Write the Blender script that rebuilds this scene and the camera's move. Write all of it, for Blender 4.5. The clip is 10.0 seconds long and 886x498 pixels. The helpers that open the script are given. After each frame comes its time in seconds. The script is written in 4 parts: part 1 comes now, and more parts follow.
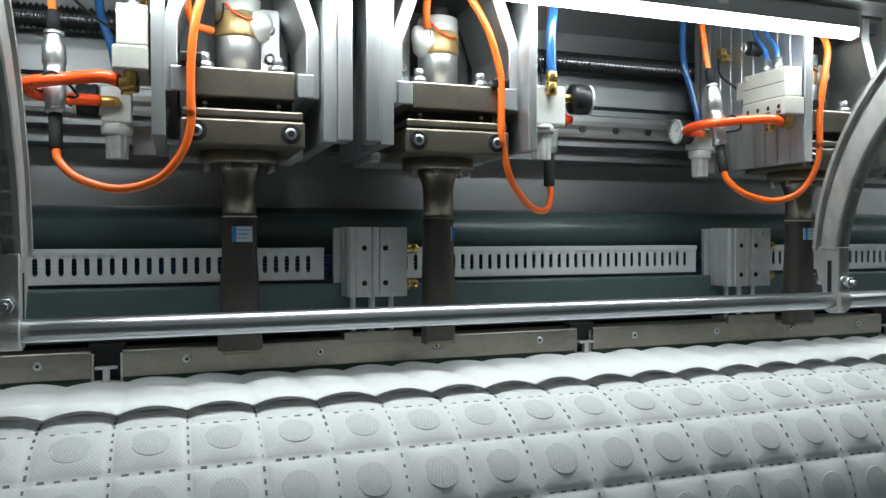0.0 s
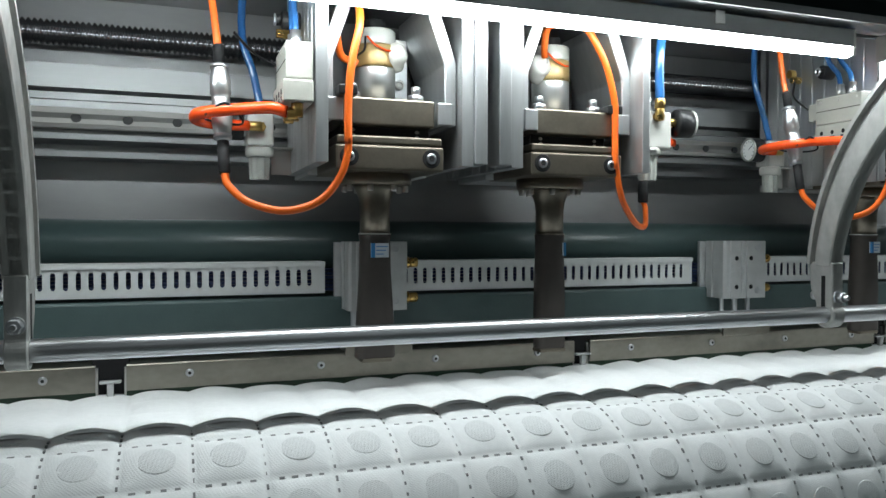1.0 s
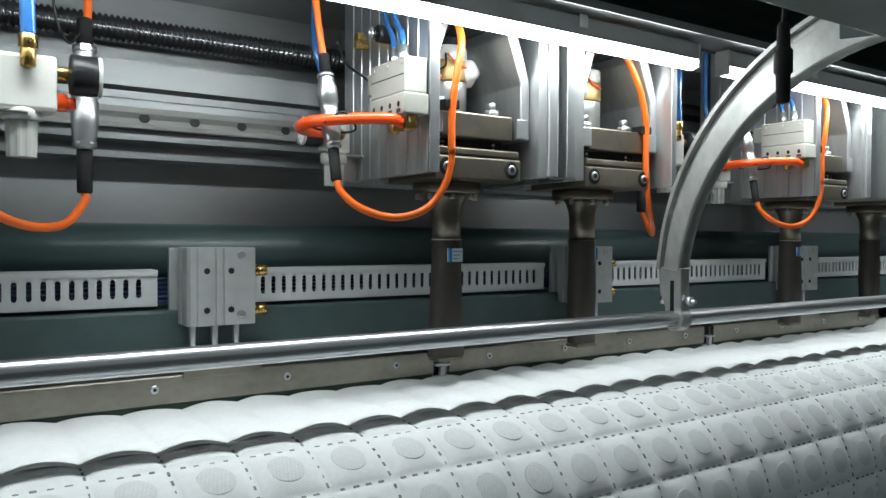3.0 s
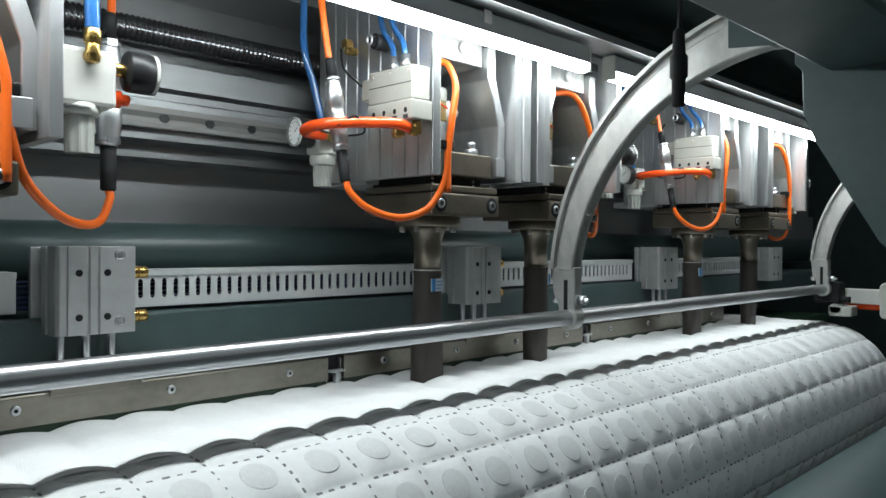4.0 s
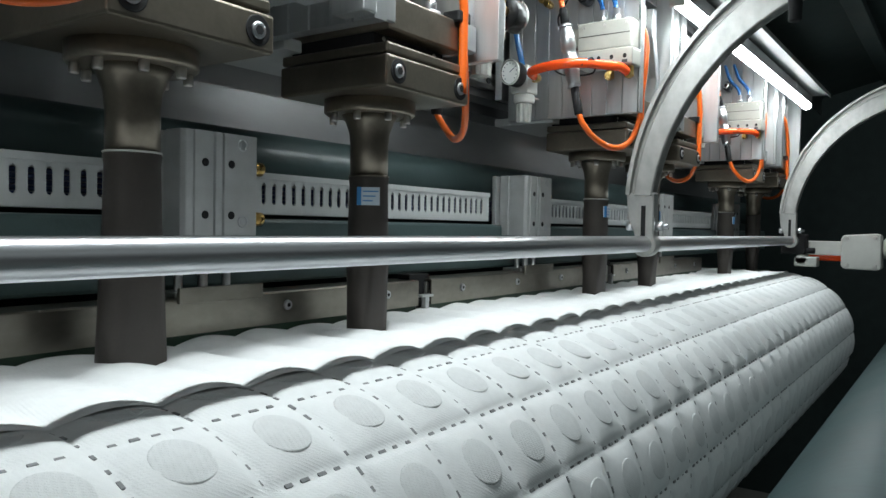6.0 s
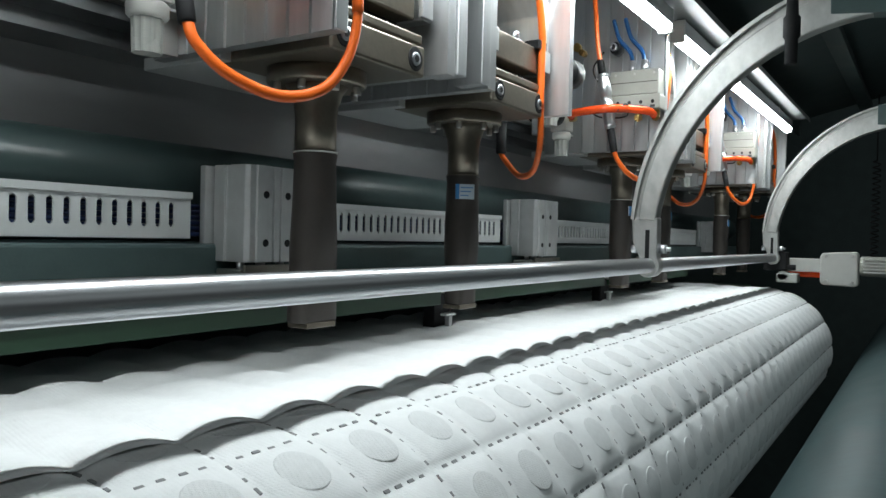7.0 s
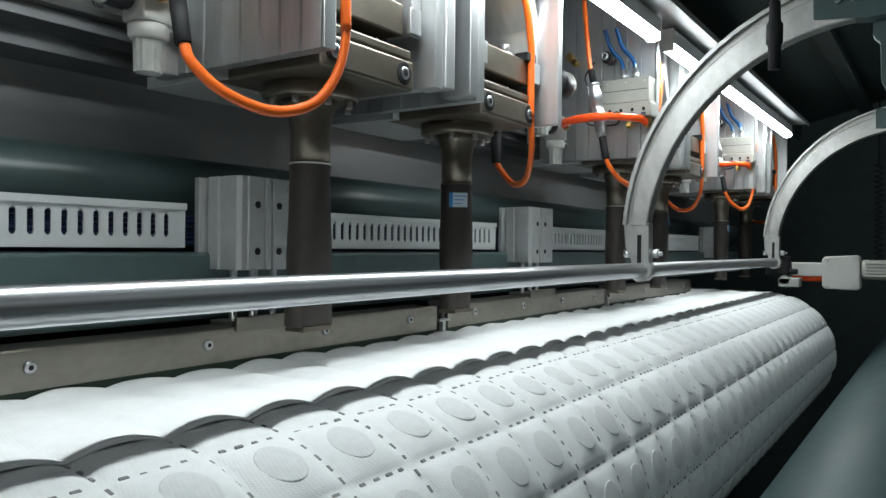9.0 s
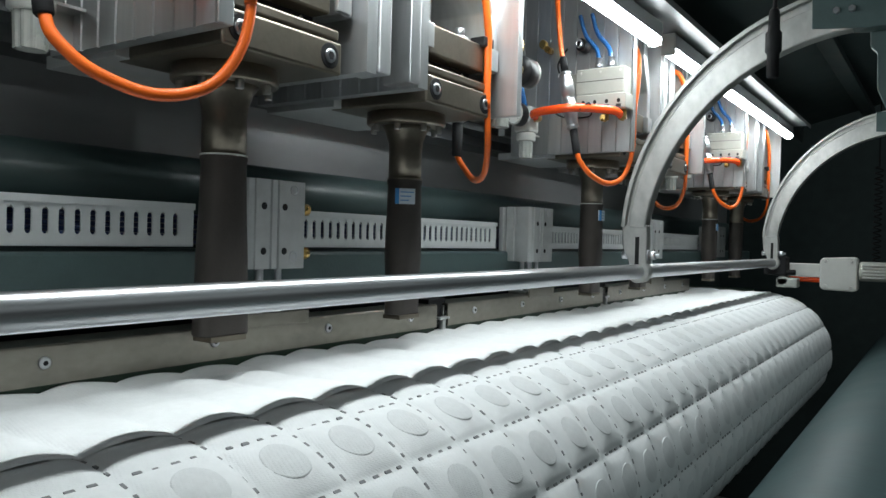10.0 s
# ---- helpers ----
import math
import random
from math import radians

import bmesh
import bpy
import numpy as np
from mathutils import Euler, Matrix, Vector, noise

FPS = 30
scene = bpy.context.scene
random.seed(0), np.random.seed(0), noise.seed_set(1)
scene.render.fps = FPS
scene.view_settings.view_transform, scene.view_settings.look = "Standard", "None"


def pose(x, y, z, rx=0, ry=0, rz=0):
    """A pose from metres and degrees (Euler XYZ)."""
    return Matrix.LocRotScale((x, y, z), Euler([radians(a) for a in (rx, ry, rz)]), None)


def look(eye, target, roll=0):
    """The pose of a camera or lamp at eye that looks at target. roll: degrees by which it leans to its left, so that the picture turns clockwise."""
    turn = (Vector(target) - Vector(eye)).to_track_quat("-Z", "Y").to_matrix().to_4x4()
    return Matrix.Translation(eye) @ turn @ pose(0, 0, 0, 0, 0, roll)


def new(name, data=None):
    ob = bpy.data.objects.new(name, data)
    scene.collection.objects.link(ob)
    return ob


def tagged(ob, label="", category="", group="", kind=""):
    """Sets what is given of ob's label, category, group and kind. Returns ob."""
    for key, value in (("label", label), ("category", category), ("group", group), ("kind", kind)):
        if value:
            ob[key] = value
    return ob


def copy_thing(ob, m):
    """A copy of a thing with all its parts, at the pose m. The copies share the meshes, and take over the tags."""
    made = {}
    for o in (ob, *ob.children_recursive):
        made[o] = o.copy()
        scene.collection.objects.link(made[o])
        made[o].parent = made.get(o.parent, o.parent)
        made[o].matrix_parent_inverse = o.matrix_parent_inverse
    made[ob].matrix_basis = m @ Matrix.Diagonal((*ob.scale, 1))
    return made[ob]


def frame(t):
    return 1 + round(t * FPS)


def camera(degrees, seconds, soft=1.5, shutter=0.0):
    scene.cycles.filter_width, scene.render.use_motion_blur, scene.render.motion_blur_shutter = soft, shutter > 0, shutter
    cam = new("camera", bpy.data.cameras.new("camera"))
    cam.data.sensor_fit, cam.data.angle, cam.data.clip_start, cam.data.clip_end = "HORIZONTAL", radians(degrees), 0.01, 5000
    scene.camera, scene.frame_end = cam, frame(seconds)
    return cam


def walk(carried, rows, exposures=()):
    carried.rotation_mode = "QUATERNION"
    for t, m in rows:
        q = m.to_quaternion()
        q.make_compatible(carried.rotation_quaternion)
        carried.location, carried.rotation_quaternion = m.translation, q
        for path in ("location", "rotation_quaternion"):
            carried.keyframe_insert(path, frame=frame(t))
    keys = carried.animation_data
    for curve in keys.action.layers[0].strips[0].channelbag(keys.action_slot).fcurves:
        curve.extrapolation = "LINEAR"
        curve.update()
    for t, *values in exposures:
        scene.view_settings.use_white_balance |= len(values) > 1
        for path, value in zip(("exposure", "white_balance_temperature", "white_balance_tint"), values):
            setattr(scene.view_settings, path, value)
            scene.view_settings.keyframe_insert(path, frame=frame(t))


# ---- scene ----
cam = camera(61.1, 10.0)
PATH = [
    (0, (-0.251, -1.042, 1.265), (0.417, 0.843, 1.234), -0.1),
    (0.5, (-0.267, -1.041, 1.286), (0.413, 0.839, 1.235), 0.2),
    (1, (-0.26, -1.053, 1.292), (0.417, 0.829, 1.251), 0.1),
    (1.5, (-0.237, -1.069, 1.308), (0.414, 0.821, 1.258), 0.1),
    (2, (-0.259, -1.071, 1.315), (0.414, 0.812, 1.259), 0.4),
    (2.5, (-0.278, -1.024, 1.334), (0.486, 0.821, 1.237), 1.0),
    (3, (-0.275, -0.958, 1.294), (0.828, 0.711, 1.264), 0.3),
    (3.2, (-0.301, -0.931, 1.306), (0.9, 0.667, 1.255), 0.9),
    (4.3, (-0.315, -0.852, 1.281), (1.136, 0.524, 1.265), 0.5),
    (4.5, (-0.35, -0.824, 1.286), (1.107, 0.546, 1.249), 1.1),
    (5, (-0.362, -0.706, 1.237), (1.123, 0.634, 1.221), 0.5),
    (5.5, (-0.362, -0.631, 1.202), (1.189, 0.631, 1.196), 0.4),
    (5.7, (-0.398, -0.613, 1.19), (1.207, 0.58, 1.162), 1.2),
    (6.8, (-0.533, -0.579, 1.209), (1.139, 0.516, 1.142), 0.8),
    (7, (-0.552, -0.577, 1.212), (1.126, 0.511, 1.177), 1.4),
    (7.5, (-0.571, -0.589, 1.207), (1.103, 0.505, 1.195), 0.6),
    (8, (-0.56, -0.598, 1.219), (1.112, 0.499, 1.196), 0.8),
    (8.5, (-0.555, -0.604, 1.218), (1.114, 0.498, 1.199), 0.8),
    (9, (-0.557, -0.614, 1.207), (1.103, 0.502, 1.201), 0.6),
    (9.5, (-0.554, -0.613, 1.21), (1.105, 0.504, 1.202), 0.7),
    (10, (-0.575, -0.628, 1.22), (1.081, 0.492, 1.19), 1.5),
]
walk(cam, [(t, look(e, g, r)) for t, e, g, r in PATH],
     ((0, -0.12), (2, -0.17), (3, -0.20), (5, -0.02), (8.5, 0.0), (10, -0.06)))

# ---- light ----
world = bpy.data.worlds.new("world")
scene.world = world
world.use_nodes = True
wn, wl = world.node_tree.nodes, world.node_tree.links
tc = wn.new("ShaderNodeTexCoord")
sep = wn.new("ShaderNodeSeparateXYZ")
wl.new(tc.outputs["Generated"], sep.inputs[0])
sky = wn.new("ShaderNodeValToRGB")      # a lit hall: dark floor, bright roof lights
sky.color_ramp.elements[0].position, sky.color_ramp.elements[0].color = 0.08, (0.055, 0.062, 0.065, 1)
sky.color_ramp.elements[1].position, sky.color_ramp.elements[1].color = 0.7, (0.90, 1.0, 1.0, 1)
wl.new(sep.outputs["Z"], sky.inputs[0])
wl.new(sky.outputs[0], wn["Background"].inputs[0])
wn["Background"].inputs[1].default_value = 0.46


def led_beam(xa, xb, watts):
    """The battens throw most of their light down and a little back, on the sheet under the heads."""
    li = bpy.data.lights.new("led_beam", "AREA")
    li.shape = "RECTANGLE"
    li.size, li.size_y = xb - xa, 0.016
    li.energy = watts
    li.color = (0.93, 0.99, 1.0)
    li.spread = radians(72)
    o = new("led_beam", li)
    o.matrix_world = Matrix.Translation(((xa + xb) / 2, -0.2, 1.5525)) @ Matrix.Rotation(radians(14), 4, "X")
    return o


led_beam(-0.52, 0.684, 0.6)
led_beam(0.762, 1.955, 0.6)


# ---- materials ----
def mat(name, color, rough=0.5, metal=0.0, scale=40.0, vary=0.12, bump=0.1, stretch=(1, 1, 1), spec=0.5, emit=0.0, coat=0.0):
    m = bpy.data.materials.new(name)
    m.use_nodes = True
    nt = m.node_tree
    b = nt.nodes["Principled BSDF"]
    b.inputs["Metallic"].default_value = metal
    b.inputs["Specular IOR Level"].default_value = spec
    b.inputs["Coat Weight"].default_value = coat
    tc = nt.nodes.new("ShaderNodeTexCoord")
    mp = nt.nodes.new("ShaderNodeMapping")
    mp.inputs["Scale"].default_value = stretch
    nt.links.new(tc.outputs["Object"], mp.inputs[0])
    n1 = nt.nodes.new("ShaderNodeTexNoise")
    n1.inputs["Scale"].default_value = scale
    n1.inputs["Detail"].default_value = 6
    n2 = nt.nodes.new("ShaderNodeTexNoise")
    n2.inputs["Scale"].default_value = scale * 9
    n2.inputs["Detail"].default_value = 3
    for n in (n1, n2):
        nt.links.new(mp.outputs[0], n.inputs["Vector"])
    mx = nt.nodes.new("ShaderNodeMath")
    mx.operation = "MULTIPLY_ADD"
    mx.inputs[1].default_value = 0.35
    nt.links.new(n2.outputs[0], mx.inputs[0])
    nt.links.new(n1.outputs[0], mx.inputs[2])
    ramp = nt.nodes.new("ShaderNodeValToRGB")
    ramp.color_ramp.elements[0].position = 0.4
    ramp.color_ramp.elements[1].position = 0.95
    ramp.color_ramp.elements[0].color = (*[c * (1 - vary) for c in color], 1)
    ramp.color_ramp.elements[1].color = (*[min(1, c * (1 + vary)) for c in color], 1)
    nt.links.new(mx.outputs[0], ramp.inputs[0])
    nt.links.new(ramp.outputs[0], b.inputs["Base Color"])
    mr = nt.nodes.new("ShaderNodeMapRange")
    mr.inputs["To Min"].default_value = max(0.03, rough - 0.1)
    mr.inputs["To Max"].default_value = min(1, rough + 0.12)
    nt.links.new(n1.outputs[0], mr.inputs[0])
    nt.links.new(mr.outputs[0], b.inputs["Roughness"])
    if bump:
        bp = nt.nodes.new("ShaderNodeBump")
        bp.inputs["Strength"].default_value = bump
        bp.inputs["Distance"].default_value = 0.001
        nt.links.new(n2.outputs[0], bp.inputs["Height"])
        nt.links.new(bp.outputs[0], b.inputs["Normal"])
    if emit:
        b.inputs["Emission Color"].default_value = (0.90, 0.99, 1.0, 1)
        b.inputs["Emission Strength"].default_value = emit
    return m


ALU = mat("aluminium", (0.52, 0.53, 0.535), 0.38, 0.9, 14, 0.22, 0.06, (1, 1, 0.12))
SILVER = mat("silver_plug", (0.58, 0.59, 0.60), 0.32, 0.95, 40, 0.06, 0.03)
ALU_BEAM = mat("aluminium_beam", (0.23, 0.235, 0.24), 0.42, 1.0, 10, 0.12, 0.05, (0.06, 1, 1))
ALU_CAST = mat("cast_aluminium", (0.47, 0.47, 0.455), 0.5, 0.7, 16, 0.42, 0.6, (1, 0.5, 0.35))
ANOD = mat("anodised_aluminium", (0.56, 0.57, 0.57), 0.42, 0.6, 60, 0.08, 0.08)
STEEL = mat("brushed_steel", (0.55, 0.54, 0.52), 0.3, 1.0, 12, 0.12, 0.05, (0.05, 1, 1))
STRIP = mat("stainless_strip", (0.28, 0.262, 0.225), 0.33, 1.0, 12, 0.3, 0.06, (0.6, 1, 1))
CHROME = mat("chrome", (0.56, 0.57, 0.59), 0.31, 1.0, 8, 0.05, 0.0, (0.05, 1, 1))
BRONZE = mat("bronzed_steel", (0.20, 0.175, 0.14), 0.36, 0.85, 26, 0.2, 0.1)
HORN = mat("horn_steel", (0.060, 0.052, 0.047), 0.5, 0.4, 40, 0.14, 0.12)
GREEN = mat("green_paint", (0.062, 0.097, 0.097), 0.42, 0.0, 30, 0.12, 0.25)
PIPE = mat("pipe_paint", (0.055, 0.085, 0.085), 0.3, 0.0, 5, 0.08, 0.35, (1, 1, 1))
ROLLER = mat("roller_paint", (0.036, 0.070, 0.073), 0.55, 0.0, 12, 0.25, 0.1, (1, 0.3, 0.3))
PAD = mat("spring_pad", (0.67, 0.685, 0.69), 0.85, 0.0, 150, 0.06, 0.5, (1, 1, 1), 0.2)
DARK = mat("dark_green_paint", (0.036, 0.050, 0.050), 0.6, 0.0, 20, 0.15, 0.1, (1, 1, 1), 0.2)
BED = mat("bed_green", (0.012, 0.042, 0.02), 0.45, 0.0, 20, 0.2, 0.1)
# dark metal; on the carriages' inner plates its colour holds the shade
SHADE = mat("dark_metal_and_shade", (0.07, 0.07, 0.072), 0.45, 0.6, 30, 0.15, 0.1)
BLACK = mat("black_plastic", (0.014, 0.014, 0.015), 0.35, 0.0, 50, 0.1, 0.1, spec=0.25)
RUBBER = mat("black_rubber", (0.012, 0.012, 0.013), 0.7, 0.0, 50, 0.1, 0.1, spec=0.25)
BRIGHT_ALU = mat("turned_aluminium", (0.62, 0.63, 0.63), 0.34, 0.9, 30, 0.06, 0.04, (1, 1, 0.05))
PANEL = mat("panel_sheet", (0.36, 0.365, 0.37), 0.42, 0.7, 8, 0.1, 0.05, (0.3, 1, 1))
DUCT = mat("grey_plastic_duct", (0.55, 0.57, 0.57), 0.5, 0.0, 30, 0.05, 0.03)
ORANGE = mat("orange_cable", (0.80, 0.135, 0.012), 0.35, 0.0, 40, 0.08, 0.03)
RED = mat("red_hose", (0.95, 0.09, 0.015), 0.2, 0.0, 40, 0.08, 0.0)
BLUE = mat("blue_tube", (0.025, 0.115, 0.31), 0.12, 0.0, 40, 0.15, 0.0)
CABLEBLUE = mat("blue_wire", (0.03, 0.05, 0.14), 0.4, 0.0, 40, 0.1, 0.0)
WHITE = mat("white_plastic", (0.54, 0.54, 0.51), 0.4, 0.0, 30, 0.06, 0.03)
CREAM = mat("cream_paint", (0.40, 0.40, 0.36), 0.4, 0.0, 30, 0.08, 0.03)
CLEAR = mat("cloudy_plastic", (0.42, 0.43, 0.40), 0.25, 0.0, 30, 0.06, 0.0)
BRASS = mat("brass", (0.55, 0.36, 0.12), 0.28, 1.0, 60, 0.15, 0.05)
COPPER = mat("gold_tape", (0.34, 0.23, 0.09), 0.3, 0.3, 60, 0.2, 0.05)
LABEL = mat("label_paper", (0.55, 0.62, 0.68), 0.5, 0.0, 30, 0.04, 0.0)
LABELB = mat("label_blue", (0.04, 0.22, 0.5), 0.5, 0.0, 30, 0.04, 0.0)
INK = mat("ink", (0.03, 0.05, 0.1), 0.6, 0.0, 30, 0.04, 0.0)
DIAL = mat("dial_face", (0.75, 0.76, 0.75), 0.35, 0.0, 30, 0.03, 0.0)
FABRIC = mat("white_fabric", (0.75, 0.765, 0.77), 0.8, 0.0, 120, 0.04, 0.3, (1, 1, 1), 0.3)
STITCH = mat("weld_mark", (0.20, 0.205, 0.21), 0.7, 0.0, 60, 0.2, 0.1)
YELLOW = mat("yellow_paint", (0.75, 0.52, 0.05), 0.4, 0.0, 30, 0.08, 0.05)
HOUSING = mat("grey_housing", (0.34, 0.35, 0.35), 0.45, 0.3, 20, 0.08, 0.05)
TUBE = mat("tube_glow", (0.9, 0.9, 0.9), 0.4, 0.0, 30, 0.0, 0.0, emit=42.0)
FLOORM = mat("concrete", (0.18, 0.18, 0.17), 0.7, 0.0, 6, 0.15, 0.2)


def add_weave(m, size, strength):
    """Fine diagonal mesh in the relief of a cloth."""
    nt = m.node_tree
    old = [n for n in nt.nodes if n.type == "BUMP"][0]
    tc = nt.nodes.new("ShaderNodeTexCoord")
    waves = []
    for turn in (45, -45):
        mp = nt.nodes.new("ShaderNodeMapping")
        mp.inputs["Rotation"].default_value = (radians(turn), radians(turn), radians(turn))
        w = nt.nodes.new("ShaderNodeTexWave")
        w.inputs["Scale"].default_value = size
        w.inputs["Distortion"].default_value = 0.6
        nt.links.new(tc.outputs["Object"], mp.inputs[0])
        nt.links.new(mp.outputs[0], w.inputs["Vector"])
        waves.append(w)
    mul = nt.nodes.new("ShaderNodeMath")
    mul.operation = "MULTIPLY"
    nt.links.new(waves[0].outputs["Fac"], mul.inputs[0])
    nt.links.new(waves[1].outputs["Fac"], mul.inputs[1])
    bp = nt.nodes.new("ShaderNodeBump")
    bp.inputs["Strength"].default_value = strength
    bp.inputs["Distance"].default_value = 0.0006
    nt.links.new(mul.outputs[0], bp.inputs["Height"])
    nt.links.new(bp.outputs[0], old.inputs["Normal"])


add_weave(FABRIC, 160, 0.2)
add_weave(PAD, 160, 0.35)


# ---- mesh helpers ----
def bm_box(x0, x1, y0, y1, z0, z1, bev=0.0, bm=None):
    b = bmesh.new()
    bmesh.ops.create_cube(b, size=1)
    for v in b.verts:
        v.co = Vector(((x0 + x1) / 2 + v.co.x * (x1 - x0), (y0 + y1) / 2 + v.co.y * (y1 - y0), (z0 + z1) / 2 + v.co.z * (z1 - z0)))
    if bev:
        bmesh.ops.bevel(b, geom=b.edges[:], offset=bev, segments=2, affect="EDGES", profile=0.5)
    return merge(bm, b)


def merge(a, b):
    """Adds b to a (if any) and returns the sum."""
    if a is None:
        return b
    me = bpy.data.meshes.new("tmp")
    b.to_mesh(me)
    b.free()
    a.from_mesh(me)
    bpy.data.meshes.remove(me)
    return a


def bm_lathe(profile, axis="Z", at=(0, 0, 0), n=24, bm=None, cap=True):
    """A turned body: profile is (radius, height) from one end to the other."""
    b = bmesh.new()
    rings = []
    for r, h in profile:
        rings.append([b.verts.new((max(r, 1e-5) * math.cos(2 * math.pi * i / n), max(r, 1e-5) * math.sin(2 * math.pi * i / n), h)) for i in range(n)])
    for r0, r1 in zip(rings, rings[1:]):
        for i in range(n):
            b.faces.new((r0[i], r0[(i + 1) % n], r1[(i + 1) % n], r1[i])).smooth = True
    if cap:
        b.faces.new(rings[0][::-1])
        b.faces.new(rings[-1])
    turn = {"Z": Matrix(), "X": Matrix.Rotation(radians(90), 4, "Y"), "Y": Matrix.Rotation(radians(-90), 4, "X")}[axis]
    bmesh.ops.transform(b, matrix=Matrix.Translation(at) @ turn, verts=b.verts[:])
    bmesh.ops.recalc_face_normals(b, faces=b.faces[:])
    return merge(bm, b)


def bm_cyl(r, h0, h1, axis="Z", at=(0, 0, 0), n=20, ch=0.0, bm=None):
    c = ch or min(r * 0.12, abs(h1 - h0) * 0.2)
    return bm_lathe([(r - c, h0), (r, h0 + c), (r, h1 - c), (r - c, h1)], axis, at, n, bm)


def bm_prism(pts, x0, x1, bev=0.0, plane="YZ", bm=None):
    """A flat outline given in a plane, drawn out between two values along the third axis."""
    b = bmesh.new()
    put = {"YZ": lambda p, h: (h, p[0], p[1]), "XZ": lambda p, h: (p[0], h, p[1]), "XY": lambda p, h: (p[0], p[1], h)}[plane]
    lo = [b.verts.new(put(p, x0)) for p in pts]
    hi = [b.verts.new(put(p, x1)) for p in pts]
    b.faces.new(lo[::-1])
    b.faces.new(hi)
    for i in range(len(pts)):
        j = (i + 1) % len(pts)
        b.faces.new((lo[i], lo[j], hi[j], hi[i]))
    bmesh.ops.recalc_face_normals(b, faces=b.faces[:])
    if bev:
        bmesh.ops.bevel(b, geom=b.edges[:], offset=bev, segments=1, affect="EDGES")
    return merge(bm, b)


def smooth_path(pts, k=8):
    """Points on a soft curve through pts."""
    p = [Vector(q) for q in pts]
    p = [2 * p[0] - p[1]] + p + [2 * p[-1] - p[-2]]
    out = []
    for i in range(1, len(p) - 2):
        for j in range(k):
            t = j / k
            a, b, c, d = p[i - 1], p[i], p[i + 1], p[i + 2]
            out.append(0.5 * (2 * b + (c - a) * t + (2 * a - 5 * b + 4 * c - d) * t * t + (3 * b - a - 3 * c + d) * t ** 3))
    out.append(p[-2])
    return out


def bm_tube(pts, r, n=10, k=8, bm=None):
    """A hose of radius r along a soft curve through pts."""
    path = smooth_path(pts, k)
    b = bmesh.new()
    rings = []
    side = None
    for i, p in enumerate(path):
        d = (path[min(i + 1, len(path) - 1)] - path[max(i - 1, 0)]).normalized()
        if side is None:
            side = d.orthogonal().normalized()
        side = (side - d * side.dot(d)).normalized()
        up = d.cross(side)
        rings.append([b.verts.new(p + r * (math.cos(2 * math.pi * j / n) * side + math.sin(2 * math.pi * j / n) * up)) for j in range(n)])
    for r0, r1 in zip(rings, rings[1:]):
        for j in range(n):
            b.faces.new((r0[j], r0[(j + 1) % n], r1[(j + 1) % n], r1[j])).smooth = True
    b.faces.new(rings[0][::-1])
    b.faces.new(rings[-1])
    bmesh.ops.recalc_face_normals(b, faces=b.faces[:])
    return merge(bm, b)


def part(name, bm, material, parent=None, label="", at=None):
    me = bpy.data.meshes.new(name)
    bm.to_mesh(me)
    bm.free()
    me.materials.append(material)
    ob = new(name, me)
    if parent is not None:
        ob.parent = parent
    if at is not None:
        ob.location = at
    if label:
        ob["label"] = label
    return ob


def share(name, ob, parent, at, rot=None):
    """Another piece on the mesh of ob."""
    o = new(name, ob.data)
    o.parent = parent
    o.location = at
    if rot:
        o.rotation_euler = rot
    return o


def thing(name, at, label, category, group=""):
    e = new(name)
    e.location = at
    e.empty_display_size = 0.05
    return tagged(e, label, category, group)


def shell(name, bm, material, label):
    return tagged(part(name, bm, material), label, name.split("_")[0], "", "structure")


# ---- fixed measures of the machine ----
CELL = 0.0706            # side of a quilted cell along the roller
RING = 0.0716            # and round it
ROLL_Y, ROLL_Z = -0.183, 0.9085
ROLL_R = 15 * RING / (2 * math.pi)
PUFF = 0.0058            # height of a cell over its seams
ARM_X = (-0.408, 0.666, 1.817)
BLOCK_X = (-1.322, -0.661, 0.0, 0.661, 1.322, 1.983)
HORN_Y = -0.06
BAR_Z = 1.1715           # axis of the front bar
X0, X1 = -1.5, 2.35      # ends of the machine bed

# ---- room and machine frame ----
shell("floor", bm_box(-6, 8, -6, 3, -0.1, 0.0), FLOORM, "grey concrete workshop floor under the machine")
shell("wall_back", bm_box(-2.2, 4.2, 0.30, 0.34, 0.0, 2.6), DARK, "dark green painted machine back wall")
shell("wall_right", bm_box(3.2, 3.26, -0.95, 0.30, 0.0, 2.6), DARK, "dark end wall of the machine hall")

b = bm_box(X0, X1 + 0.6, 0.215, 0.225, 1.22, 1.402)
shell("panel_back", b, PANEL, "brushed grey sheet panel behind the welding heads")
shell("panel_upper", bm_box(X0, X1 + 0.6, 0.235, 0.245, 1.40, 1.80), PANEL, "grey sheet panel above the guide beam")


